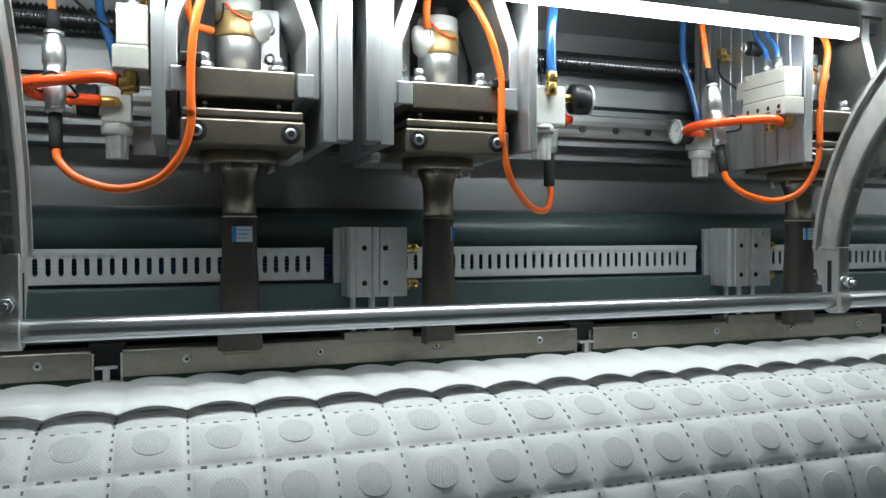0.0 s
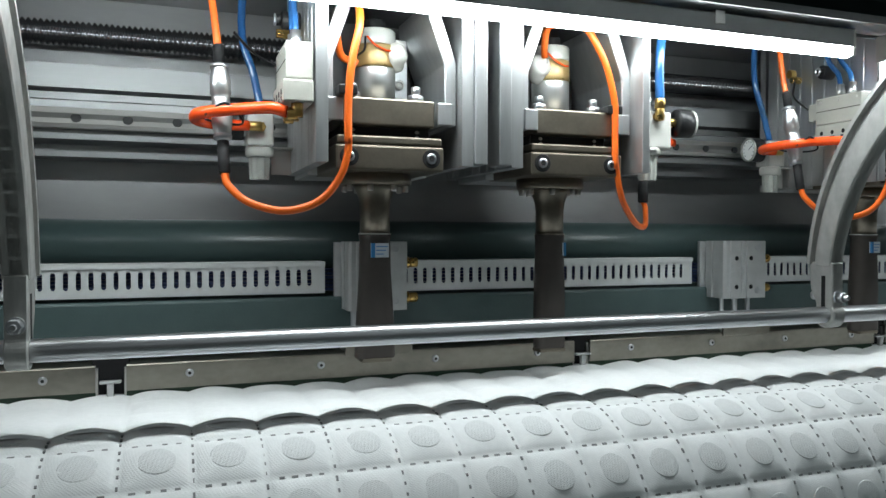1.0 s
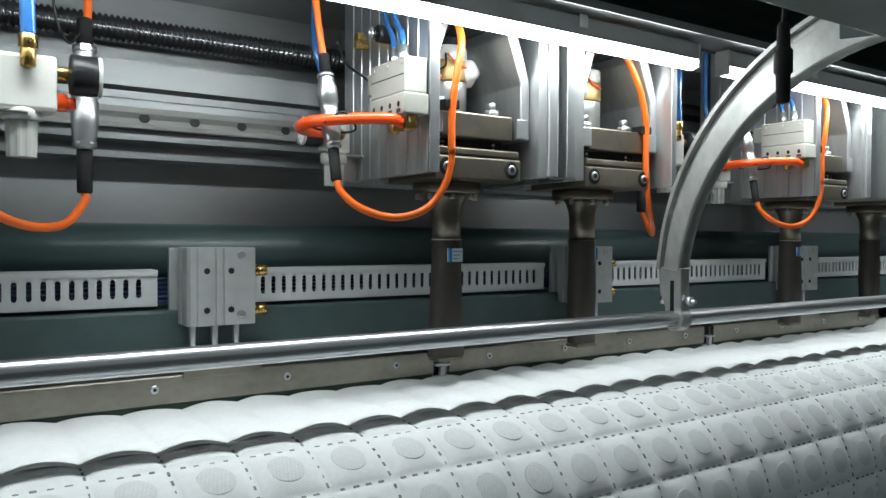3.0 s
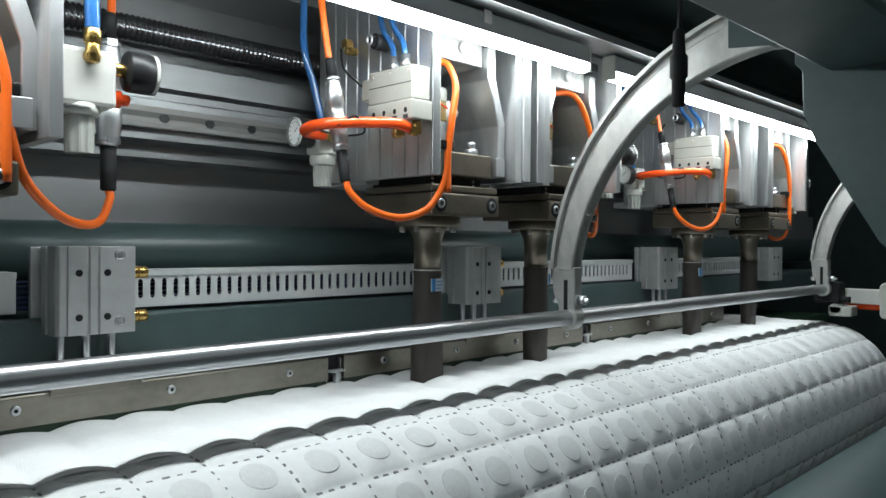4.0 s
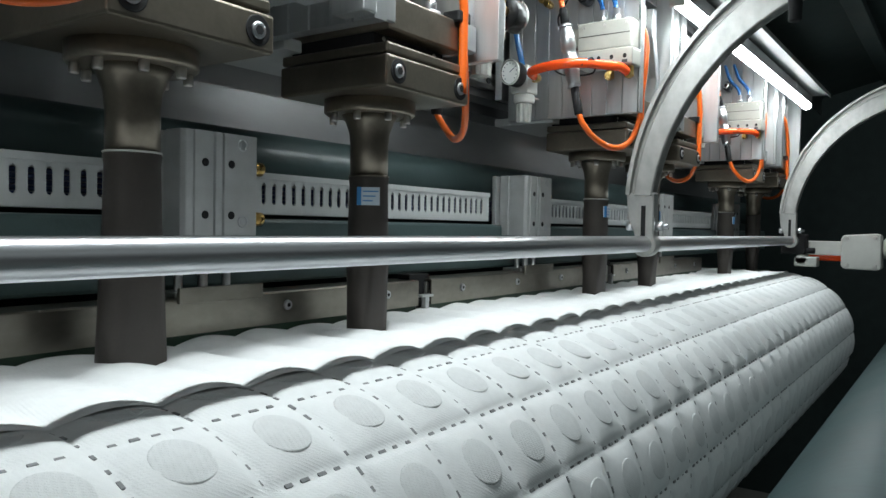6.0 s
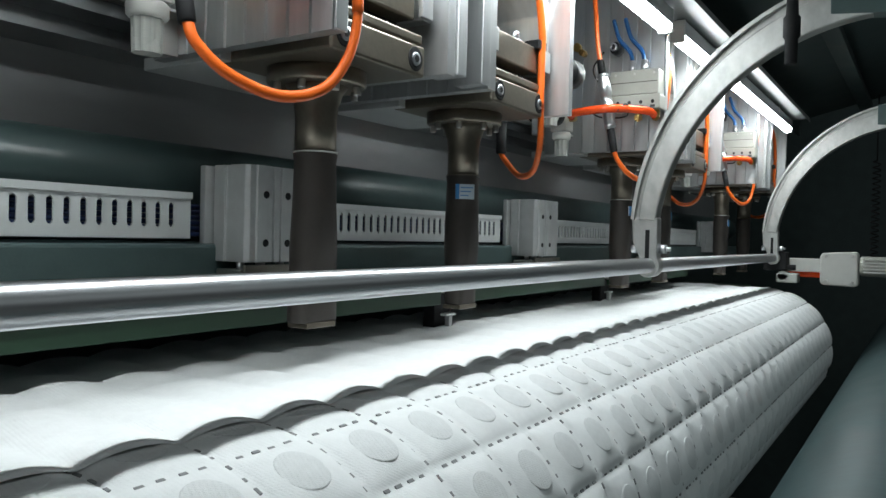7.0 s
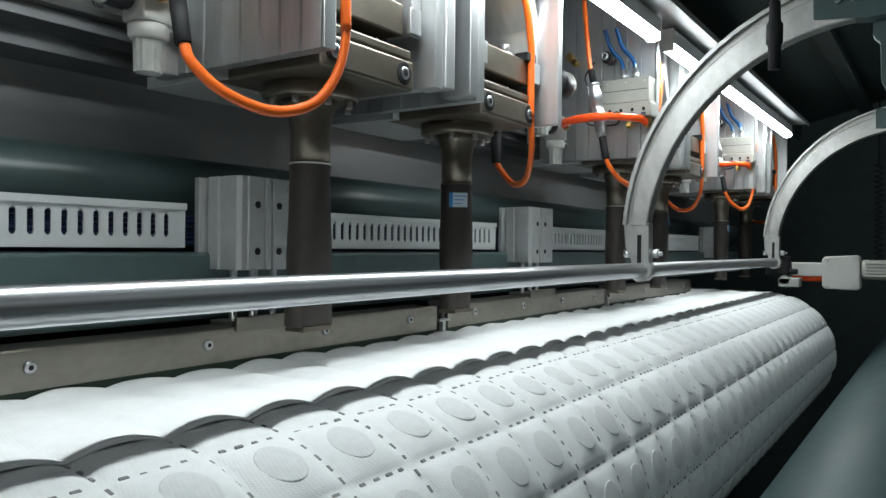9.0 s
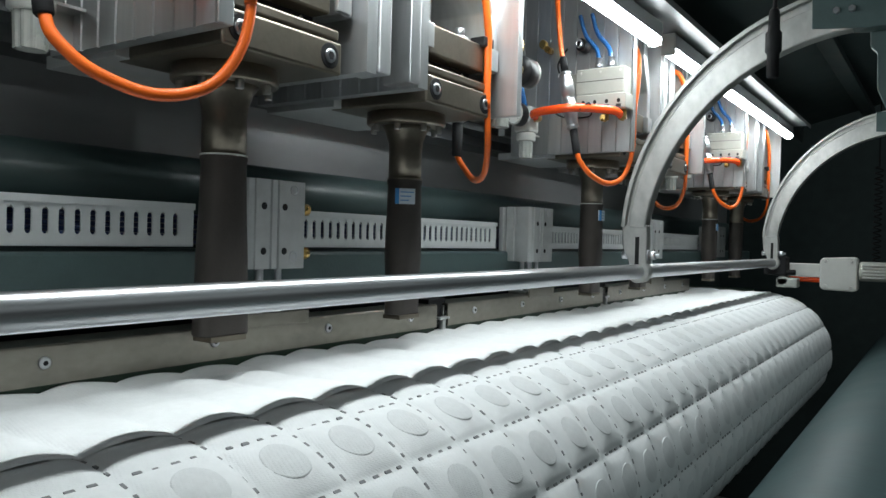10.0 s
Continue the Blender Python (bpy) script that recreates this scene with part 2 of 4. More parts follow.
def guide_beam():
    e = thing("guide_beam", (0, 0, 0), "bright aluminium guide beam with grooves and a linear rail", "beam")
    prof = [(0.215, 1.402), (0.15, 1.402), (0.15, 1.42), (0.12, 1.424), (0.12, 1.478), (0.135, 1.482), (0.135, 1.492), (0.12, 1.496),
            (0.12, 1.53), (0.2, 1.535), (0.2, 1.545), (0.215, 1.545)]
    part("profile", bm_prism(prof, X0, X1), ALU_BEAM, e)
    rail = part("rail", bm_prism([(0.119, 1.438), (0.106, 1.438), (0.103, 1.444), (0.106, 1.451), (0.103, 1.458), (0.106, 1.466), (0.119, 1.466)], X0, X1), STEEL, e, "steel linear rail")
    hole = None
    for i in range(50):
        x = -1.45 + 0.0665 * i
        if hole is None:
            hole = part("hole", bm_cyl(0.0068, 0, 0.002, "Y", n=14), BLACK, rail, "dark counterbored screw hole", (x, 0.1035, 1.452))
        else:
            share("hole", hole, rail, (x, 0.1035, 1.452))


guide_beam()


def lead_screw(y, z, name="bellows_screw"):
    e = thing(name, (0, y, z), "black ribbed bellows round a drive screw", "screw")
    prof = []
    n = int((X1 - X0) / 0.008)
    for i in range(n):
        x = X0 + i * 0.008
        prof += [(0.0146, x), (0.0186, x + 0.0026), (0.0192, x + 0.0038), (0.0184, x + 0.0052)]
    part("bellows", bm_lathe(prof, "X", n=16), BLACK_GLOSS, e)
    for x in (X0 - 0.012, X0 + n * 0.008):
        part("end_collar", bm_cyl(0.024, 0, 0.014, "X", n=20), SHADE, e, "dark steel end collar", (x, 0, 0))


BLACK_GLOSS = mat("black_gloss", (0.25, 0.25, 0.26), 0.17, 0.95, 50, 0.1, 0.0)
lead_screw(0.19, 1.588)

e = thing("top_plate", (0, 0, 0), "grey steel top plate over the drive screw", "plate")
part("plate", bm_prism([(0.235, 1.655), (0.10, 1.655), (0.10, 1.70), (0.107, 1.70), (0.107, 1.662), (0.235, 1.662)], X0, X1), PANEL, e)

e = thing("cross_pipe", (0, 0.172, 1.27), "dark green painted round pipe running behind the duct", "pipe")
part("pipe", bm_lathe([(0.043, X0), (0.043, X1 + 0.5)], "X", n=48), PIPE, e)

e = thing("lower_beam", (0, 0, 0), "green-grey painted square beam below the wire duct", "beam")
part("body", bm_box(X0, X1 + 0.3, 0.048, 0.20, 1.126, 1.198, 0.004), GREEN, e)

e = thing("welding_bed", (0, 0, 0), "dark green bed bar under the clamp strips", "bar")
part("body", bm_box(X0, X1, -0.035, 0.20, 0.95, 1.062, 0.003), BED, e)
for gx in (-1.018, -0.337, 0.357, 0.998):
    post = part("gap_post", bm_box(gx - 0.004, gx + 0.004, -0.004, 0.004, 1.070, 1.098, 0.001), ANOD, e, "small grey aluminium post between two strips")
    part("post_head", bm_box(gx - 0.013, gx + 0.013, -0.005, 0.006, 1.098, 1.1015, 0.001), ANOD, post)
    part("gap_block", bm_box(gx - 0.022, gx + 0.022, 0.010, 0.030, 1.064, 1.128, 0.001), RUBBER, e, "black rubber block")


# ---- wire duct ----
def wire_duct(x):
    e = thing("wire_duct", (x, 0, 0), "light grey slotted plastic wire duct between two cylinders", "wire duct", "wire ducts")
    length, z0, z1, y = 0.56, 1.203, 1.249, 0.060
    b = bmesh.new()
    pitch, w = 0.0155, 0.0062
    n = int((length - 0.006) / pitch)
    lo, hi = z0 + 0.011, z1 - 0.010
    merge(b, bm_box(0, length, y, y + 0.002, z0, lo))
    merge(b, bm_box(0, length, y, y + 0.002, hi, z1))
    last = 0.0
    for i in range(n):
        c = 0.010 + i * pitch
        merge(b, bm_box(last, c - w / 2, y, y + 0.002, lo, hi))
        last = c + w / 2
        for q in (-1, 1):
            merge(b, bm_prism([(c + q * w / 2, lo), (c + q * w / 2, lo + 0.003), (c + q * w * 0.28, lo + 0.0008), (c, lo)], y, y + 0.002, 0, "XZ"))
            merge(b, bm_prism([(c + q * w / 2, hi), (c + q * w / 2, hi - 0.003), (c + q * w * 0.28, hi - 0.0008), (c, hi)], y, y + 0.002, 0, "XZ"))
    merge(b, bm_box(last, length, y, y + 0.002, lo, hi))
    part("front_wall", b, DUCT, e)
    part("back_wall", bm_box(0, length, y + 0.036, y + 0.038, z0, z1), DUCT, e)
    part("base", bm_box(0, length, y + 0.002, y + 0.036, z0, z0 + 0.002), DUCT, e)
    part("cover", bm_prism([(y - 0.003, z1 - 0.006), (y - 0.003, z1 + 0.001), (y + 0.040, z1 + 0.001), (y + 0.040, z1 - 0.002), (y - 0.0005, z1 - 0.002), (y - 0.0005, z1 - 0.006)], 0, length), DUCT, e)
    for i in range(6):
        part("wire", bm_tube([(-0.05, y + 0.012 + 0.004 * i, 1.207 + 0.006 * i), (0.2, y + 0.014 + 0.003 * i, 1.209 + 0.005 * i), (0.4, y + 0.012, 1.21 + 0.005 * i), (length + 0.06, y + 0.012 + 0.004 * i, 1.207 + 0.006 * i)], 0.0026, 6, 4), CABLEBLUE, e)
    return e


d0 = wire_duct(BLOCK_X[2] + 0.054)
for x in BLOCK_X[:2] + BLOCK_X[3:5]:
    copy_thing(d0, pose(x + 0.054, 0, 0))


# ---- guided cylinders ----
def guided_cylinder(x):
    e = thing("guided_cylinder", (x, 0, 0), "anodised aluminium guided air cylinder with three rods", "cylinder", "clamp cylinders")
    z0, z1 = 1.18, 1.28
    # outline from above with the extrusion's grooves
    out = [(-0.024, 0.052), (-0.024, 0.036), (-0.021, 0.036), (-0.021, 0.028), (-0.024, 0.028), (-0.024, 0.006), (-0.020, 0.002), (-0.012, 0.002), (-0.012, 0.0),
           (0.009, 0.0), (0.009, 0.003), (0.012, 0.003), (0.012, 0.0), (0.020, 0.0), (0.020, 0.003), (0.0225, 0.003), (0.0225, 0.0), (0.063, 0.0), (0.063, 0.052)]
    body = part("body", bm_prism(out, z0, z1, 0.0006, "XY"), ANOD, e)
    part("mounting_plate", bm_box(-0.034, 0.066, 0.054, 0.062, z0 + 0.004, z1 - 0.001, 0.001), ANOD, e)
    for px, pz in ((0.0, 1.25), (0.031, 1.25), (0.0, 1.20), (0.031, 1.20)):
        part("mounting_hole", bm_lathe([(0.0040, 0.0012), (0.0040, -0.0004), (0.0026, -0.0006)], "Y", (px, 0, pz), 14), RUBBER, body)
    for pz in (1.27, 1.194):
        part("port_screw", bm_lathe([(0.0062, 0.001), (0.0062, -0.001), (0.0045, -0.001), (0.0045, 0.0004), (0.003, 0.0004), (0.003, -0.0006)], "Y", (0.045, 0, pz), 16), CHROME, body)
    for pz in (1.249, 1.197):
        part("fitting", merge(bm_cyl(0.0085, 0.063, 0.071, "X", (0, 0.016, pz), 6), bm_cyl(0.0072, 0.071, 0.083, "X", (0, 0.016, pz), 16)), BRASS, e, "brass push-in air fitting")
    return e


g0 = guided_cylinder(0.0)
for x in BLOCK_X[:2] + BLOCK_X[3:]:
    copy_thing(g0, pose(x, 0, 0))


# ---- clamp strips, which the cylinders lift ----
def clamp_strip(x, a, b_, screws):
    """A strip under the cylinder at x, from a to b_ along the machine."""
    e = thing("clamp_strip", (x, 0, 0), "brushed stainless clamp strip with countersunk screws", "clamp strip", "clamp strips")
    part("strip", bm_prism([(0.0, 1.087), (0.0, 1.1195), (0.0015, 1.121), (0.045, 1.121), (0.045, 1.118), (0.003, 1.118), (0.003, 1.087)], a - x, b_ - x), STRIP, e)
    for sx in screws:
        head = part("screw", bm_lathe([(0.0056, 0.0), (0.0050, -0.0022), (0.0036, -0.0026)], "Y", (sx - x, 0, 1.106), 18), CHROME, e)
        part("socket", bm_lathe([(0.0024, -0.0026), (0.0022, -0.0030)], "Y", (sx - x, 0, 1.106), 6), RUBBER, head)
    part("rod_plate", bm_box(-0.030, 0.070, -0.0035, 0.0005, 1.1165, 1.1315, 0.0006), STRIP, e)
    part("foot_plate", bm_box(-0.028, 0.066, 0.006, 0.042, 1.1212, 1.1265, 0.001), STEEL, e)
    for rx in (-0.012, 0.016, 0.045):
        part("rod", bm_cyl(0.0042 if rx != 0.016 else 0.005, 1.1262, 1.225, "Z", (rx, 0.024, 0), 14), CHROME, e)
    for gx in (a, b_):
        part("end_bracket", bm_box(gx - x - 0.003, gx - x + 0.003, 0.006, 0.03, 1.080, 1.117, 0.001), STEEL, e)
    part("rail_bar", bm_box(a - x, b_ - x, 0.004, 0.03, 1.068, 1.0865, 0.001), BED, e)
    return e


STRIPS = [clamp_strip(-0.661, -1.000, -0.355, (-0.93, -0.76, -0.585, -0.415)), clamp_strip(0.0, -0.318, 0.342, (-0.24, -0.064, 0.107, 0.276)),
          clamp_strip(0.661, 0.371, 0.983, (0.447, 0.609, 0.768, 0.925)), clamp_strip(1.322, 1.012, 1.640, (1.085, 1.245, 1.41, 1.57)),
          clamp_strip(-1.322, -1.66, -1.035, (-1.59, -1.42, -1.25, -1.09))]


# ---- front bar and its curved arms ----
e = thing("front_bar", (0, -0.192, BAR_Z), "polished steel round bar held by the curved arms", "bar")
part("bar", bm_lathe([(0.0, X0), (0.0122, X0), (0.0122, 1.855), (0.0, 1.855)], "X", n=32, cap=False), CHROME, e)
for x in (X0 + 0.002, 1.841):
    part("end_collar", bm_cyl(0.017, 0, 0.012, "X", n=20), SHADE, e, "dark steel end collar", (x, 0, 0))


def curved_arm(x):
    e = thing("curved_arm", (x, 0, 0), "curved cast aluminium arm with a ribbed channel", "arm", "curved arms")
    cy, cz = -0.55, 1.22
    n = 22
    outer, inner = [], []
    for i in range(n + 1):
        a = radians(4 + 82 * i / n)
        k = i / n
        outer.append((cy + 0.388 * math.cos(a), cz + 0.388 * math.sin(a)))
        ri = 0.348 - 0.028 * k
        inner.append((cy + ri * math.cos(a), cz + ri * math.sin(a)))
    body = bm_prism(outer + inner[::-1], -0.006, 0.006)

    def rim(line, off):
        bb = bmesh.new()
        for p, q in zip(line, line[1:]):
            d = Vector((q[0] - p[0], q[1] - p[1])).normalized()
            nn = Vector((-d.y, d.x)) * off
            merge(bb, bm_prism([p, q, (q[0] + nn.x, q[1] + nn.y), (p[0] + nn.x, p[1] + nn.y)], -0.016, 0.016))
        bmesh.ops.remove_doubles(bb, verts=bb.verts[:], dist=0.0006)
        return bb

    part("web", body, ALU_CAST, e)
    part("outer_rim", rim(outer, 0.006), ALU_CAST, e)
    edge = [(i_[0] + (o[0] - i_[0]) * 0.70, i_[1] + (o[1] - i_[1]) * 0.70) for o, i_ in zip(outer, inner)]
    part("face", bm_prism(edge + inner[::-1], -0.0135, 0.0135, 0.0018), ALU_CAST, e)
    ring = [(-0.192 + 0.0195 * math.cos(radians(d)), BAR_Z + 0.0195 * math.sin(radians(d))) for d in range(140, 401, 20)]
    part("foot", bm_prism([(-0.206, 1.25), (-0.2065, 1.19)] + ring + [(-0.1755, 1.19), (-0.166, 1.21), (-0.163, 1.25)], -0.011, 0.011, 0.0015), ALU_CAST, e, "split clamp foot of cast aluminium")
    part("slot", bm_box(-0.0115, 0.0115, -0.194, -0.187, 1.178, 1.230), RUBBER, e, "dark clamping slot")
    part("bolt", bm_cyl(0.0035, -0.226, -0.160, "Y", (0, 0, 1.199), 12), CHROME, e)
    part("bolt_head", bm_cyl(0.0072, -0.171, -0.161, "Y", (0, 0, 1.199), 14), CHROME, e)
    part("nut", bm_cyl(0.0080, -0.219, -0.2075, "Y", (0, 0, 1.199), 6), CHROME, e)
    part("washer", bm_cyl(0.0092, -0.2075, -0.2060, "Y", (0, 0, 1.199), 18), CHROME, e)
    return e


a0 = curved_arm(ARM_X[0])
for x in ARM_X[1:]:
    copy_thing(a0, pose(x, 0, 0))

# ---- hood beams overhead ----
e = thing("hood_beam", (0, 0, 0), "dark green painted box beam that carries the curved arms", "beam")
part("body", bm_box(X0, 2.4, -0.68, -0.56, 1.50, 1.64, 0.006), GREEN, e)
for x in ARM_X:
    e = thing("arm_bracket", (x, -0.53, 1.56), "dark green painted bracket joining a curved arm to the beam", "bracket", "arm brackets")
    part("plate", bm_prism([(0.083, 0.037), (0.082, -0.017), (0.012, -0.024), (-0.03, -0.024), (-0.03, 0.037)], -0.0165, 0.0165, 0.001), GREEN, e)
    part("bolt", bm_cyl(0.005, -0.022, 0.022, "X", (0, 0.03, 0.005), 6), CHROME, e)
    part("bolt", bm_cyl(0.005, -0.022, 0.022, "X", (0, 0.05, 0.005), 6), CHROME, e)
e = thing("lamp_hood", (0, 0, 0), "dark sheet metal hood above the tube lamps", "hood")
part("lip", bm_prism([(-0.176, 1.595), (-0.176, 1.612), (-0.150, 1.612), (-0.150, 1.610), (-0.178, 1.610), (-0.178, 1.595)], X0, 2.0), PANEL, e, "bright bent lip of the hood")
part("front_lip", bm_prism([(-0.256, 1.590), (-0.254, 1.590), (-0.254, 1.5985), (-0.182, 1.5985), (-0.182, 1.6010), (-0.256, 1.6010)], X0, 2.0), PANEL, e, "lit sheet lip over the lamps")
part("stiffener", bm_box(X0, 2.4, -0.40, -0.36, 1.68, 1.70, 0.002), DARK, e)
part("sheet", bm_prism([(-0.17, 1.60), (-0.17, 1.66), (-0.56, 1.76), (-0.56, 1.755), (-0.175, 1.655), (-0.175, 1.60)], X0, 2.4), DARK, e)


# ---- tube lamps ----
def tube_lamp(xa, xb):
    """LED batten: a housing above, a half-round glowing diffuser below."""
    e = thing("tube_lamp", ((xa + xb) / 2, -0.2, 1.566), "lit white LED batten in a slim grey housing", "lamp", "tube lamps")
    h = (xb - xa) / 2
    half = [(0.0118 * math.cos(radians(a)), 0.0118 * math.sin(radians(a))) for a in range(170, 371, 20)]
    part("diffuser", bm_prism(half, -h, h), TUBE, e, "glowing white diffuser")
    part("housing", bm_prism([(-0.0126, 0.0022), (-0.0126, 0.026), (-0.010, 0.0285), (0.010, 0.0285), (0.0126, 0.026), (0.0126, 0.0022)], -h, h), HOUSING, e)
    for q in (-1, 1):
        part("end_cap", bm_box(q * (h + 0.003) - 0.003, q * (h + 0.003) + 0.003, -0.0126, 0.0126, -0.011, 0.0285, 0.002), WHITE, e)
        part("clip", bm_box(q * h * 0.6 - 0.008, q * h * 0.6 + 0.008, -0.0136, 0.0136, 0.012, 0.031, 0.001), STEEL, e, "spring steel mounting clip")
    return e


tube_lamp(-0.52, 0.684)
tube_lamp(0.762, 1.955)


# ---- lower roller, motor unit, cords, brackets ----
e = thing("lower_roller", (0, -0.55, 0.80), "large dark green painted roller below the quilted fabric", "roller")
part("drum", bm_lathe([(0.15, -1.6), (0.16, -1.6), (0.16, 3.1), (0.15, 3.1)], "X", n=96), ROLLER, e)
part("shaft", bm_lathe([(0.03, -1.9), (0.03, 3.21)], "X", n=24), STEEL, e)
part("journal", bm_box(-1.9, -1.8, -0.08, 0.08, -0.80, 0.06, 0.004), DARK, e)

e = thing("drive_motor", (0, 0, 0), "white gear housing with a cream drive motor at the bar's end", "motor")
part("arm_plate", bm_box(1.850, 1.866, -0.305, -0.205, 1.132, 1.172, 0.003), WHITE, e)
gb = part("gear_housing", bm_prism([(-0.382, 1.10), (-0.380, 1.190), (-0.372, 1.195), (-0.302, 1.190), (-0.296, 1.180), (-0.297, 1.104), (-0.304, 1.097), (-0.374, 1.095)], 1.842, 1.90, 0.003), WHITE, e)
for y, z in ((-0.310, 1.108), (-0.368, 1.106), (-0.310, 1.181), (-0.368, 1.184)):
    part("screw", bm_cyl(0.005, -0.004, 0.001, "X", (1.842, y, z), 12), STEEL, gb)
mt = part("motor", bm_cyl(0.028, -0.45, -0.383, "Y", (1.871, 0, 1.154), 28, 0.004), CREAM, e, "cream finned motor body")
for i in range(5):
    part("fin", bm_box(1.838, 1.848, -0.442, -0.392, 1.136 + 0.009 * i, 1.140 + 0.009 * i), WHITE, mt)
part("end_clamp", merge(bm_box(1.795, 1.848, -0.225, -0.17, 1.135, 1.19, 0.004), bm_cyl(0.008, -0.245, -0.18, "Y", (1.81, 0, 1.145), 12)), RUBBER, e)
part("end_stop", merge(bm_cyl(0.014, 1.80, 1.86, "X", (0, -0.215, 1.120), 16), bm_box(1.80, 1.855, -0.25, -0.20, 1.100, 1.128, 0.004)), CLEAR, e)
part("red_pipe", bm_cyl(0.009, -0.30, -0.22, "Y", (1.875, 0, 1.125), 12), RED, e)

for o in e.children_recursive:
    o.data.transform(Matrix.Translation((0.028, 0.03, 0)) @ Matrix.Diagonal((1, 1.15, 1, 1)))

e = thing("hanging_cord", (0.60, -0.405, 1.50), "black cord with an inline switch hanging from the hood", "cord")
part("switch", bm_lathe([(0.006, -0.035), (0.0085, -0.033), (0.0088, 0.000), (0.0115, 0.004), (0.0115, 0.03), (0.0085, 0.034), (0.0075, 0.062), (0.005, 0.066)], "Z", (0, 0, 0), 16), RUBBER, e)
part("wire", bm_tube([(0, 0, 0.06), (0.003, 0.0, 0.12), (0.0, 0.004, 0.25)], 0.0032, 8, 5), RUBBER, e)
e = thing("coiled_cord", (2.35, -0.42, 1.40), "black coiled cord hanging beside the end wall", "cord")
part("wire", bm_tube([(0.012, 0, 0.1), (0.0, 0, 0.2), (0.0, 0.0, 0.36)], 0.0025, 6, 4), RUBBER, e)
part("coil", bm_tube([(0.012 * math.cos(i * 1.2), 0.012 * math.sin(i * 1.2), 0.1 - 0.0035 * i) for i in range(110)], 0.0025, 6, 2), RUBBER, e)
for x in ARM_X[1:]:
    e = thing("support_gusset", (x, 0, 0), "dark green painted gusset plate under the hood beam", "gusset", "support gussets")
    part("plate", bm_prism([(-0.522, 1.545), (-0.522, 1.515), (-0.531, 1.505), (-0.533, 1.45), (-0.55, 1.41), (-0.62, 1.29), (-0.72, 1.20), (-0.80, 1.20), (-0.80, 1.545)], 0.012, 0.03, 0.001), GREEN, e)
    part("bolt", bm_cyl(0.008, 0.03, 0.04, "X", (0, -0.545, 1.50), 6), STEEL, e)
    part("bolt", bm_cyl(0.008, 0.03, 0.04, "X", (0, -0.60, 1.50), 6), STEEL, e)


# ---- welding heads: horn, booster, clamp block and transducer, which go up and down ----
def hex_bolt(r, h, at, axis="Z"):
    return bm_cyl(r, 0, h, axis, at, 6)


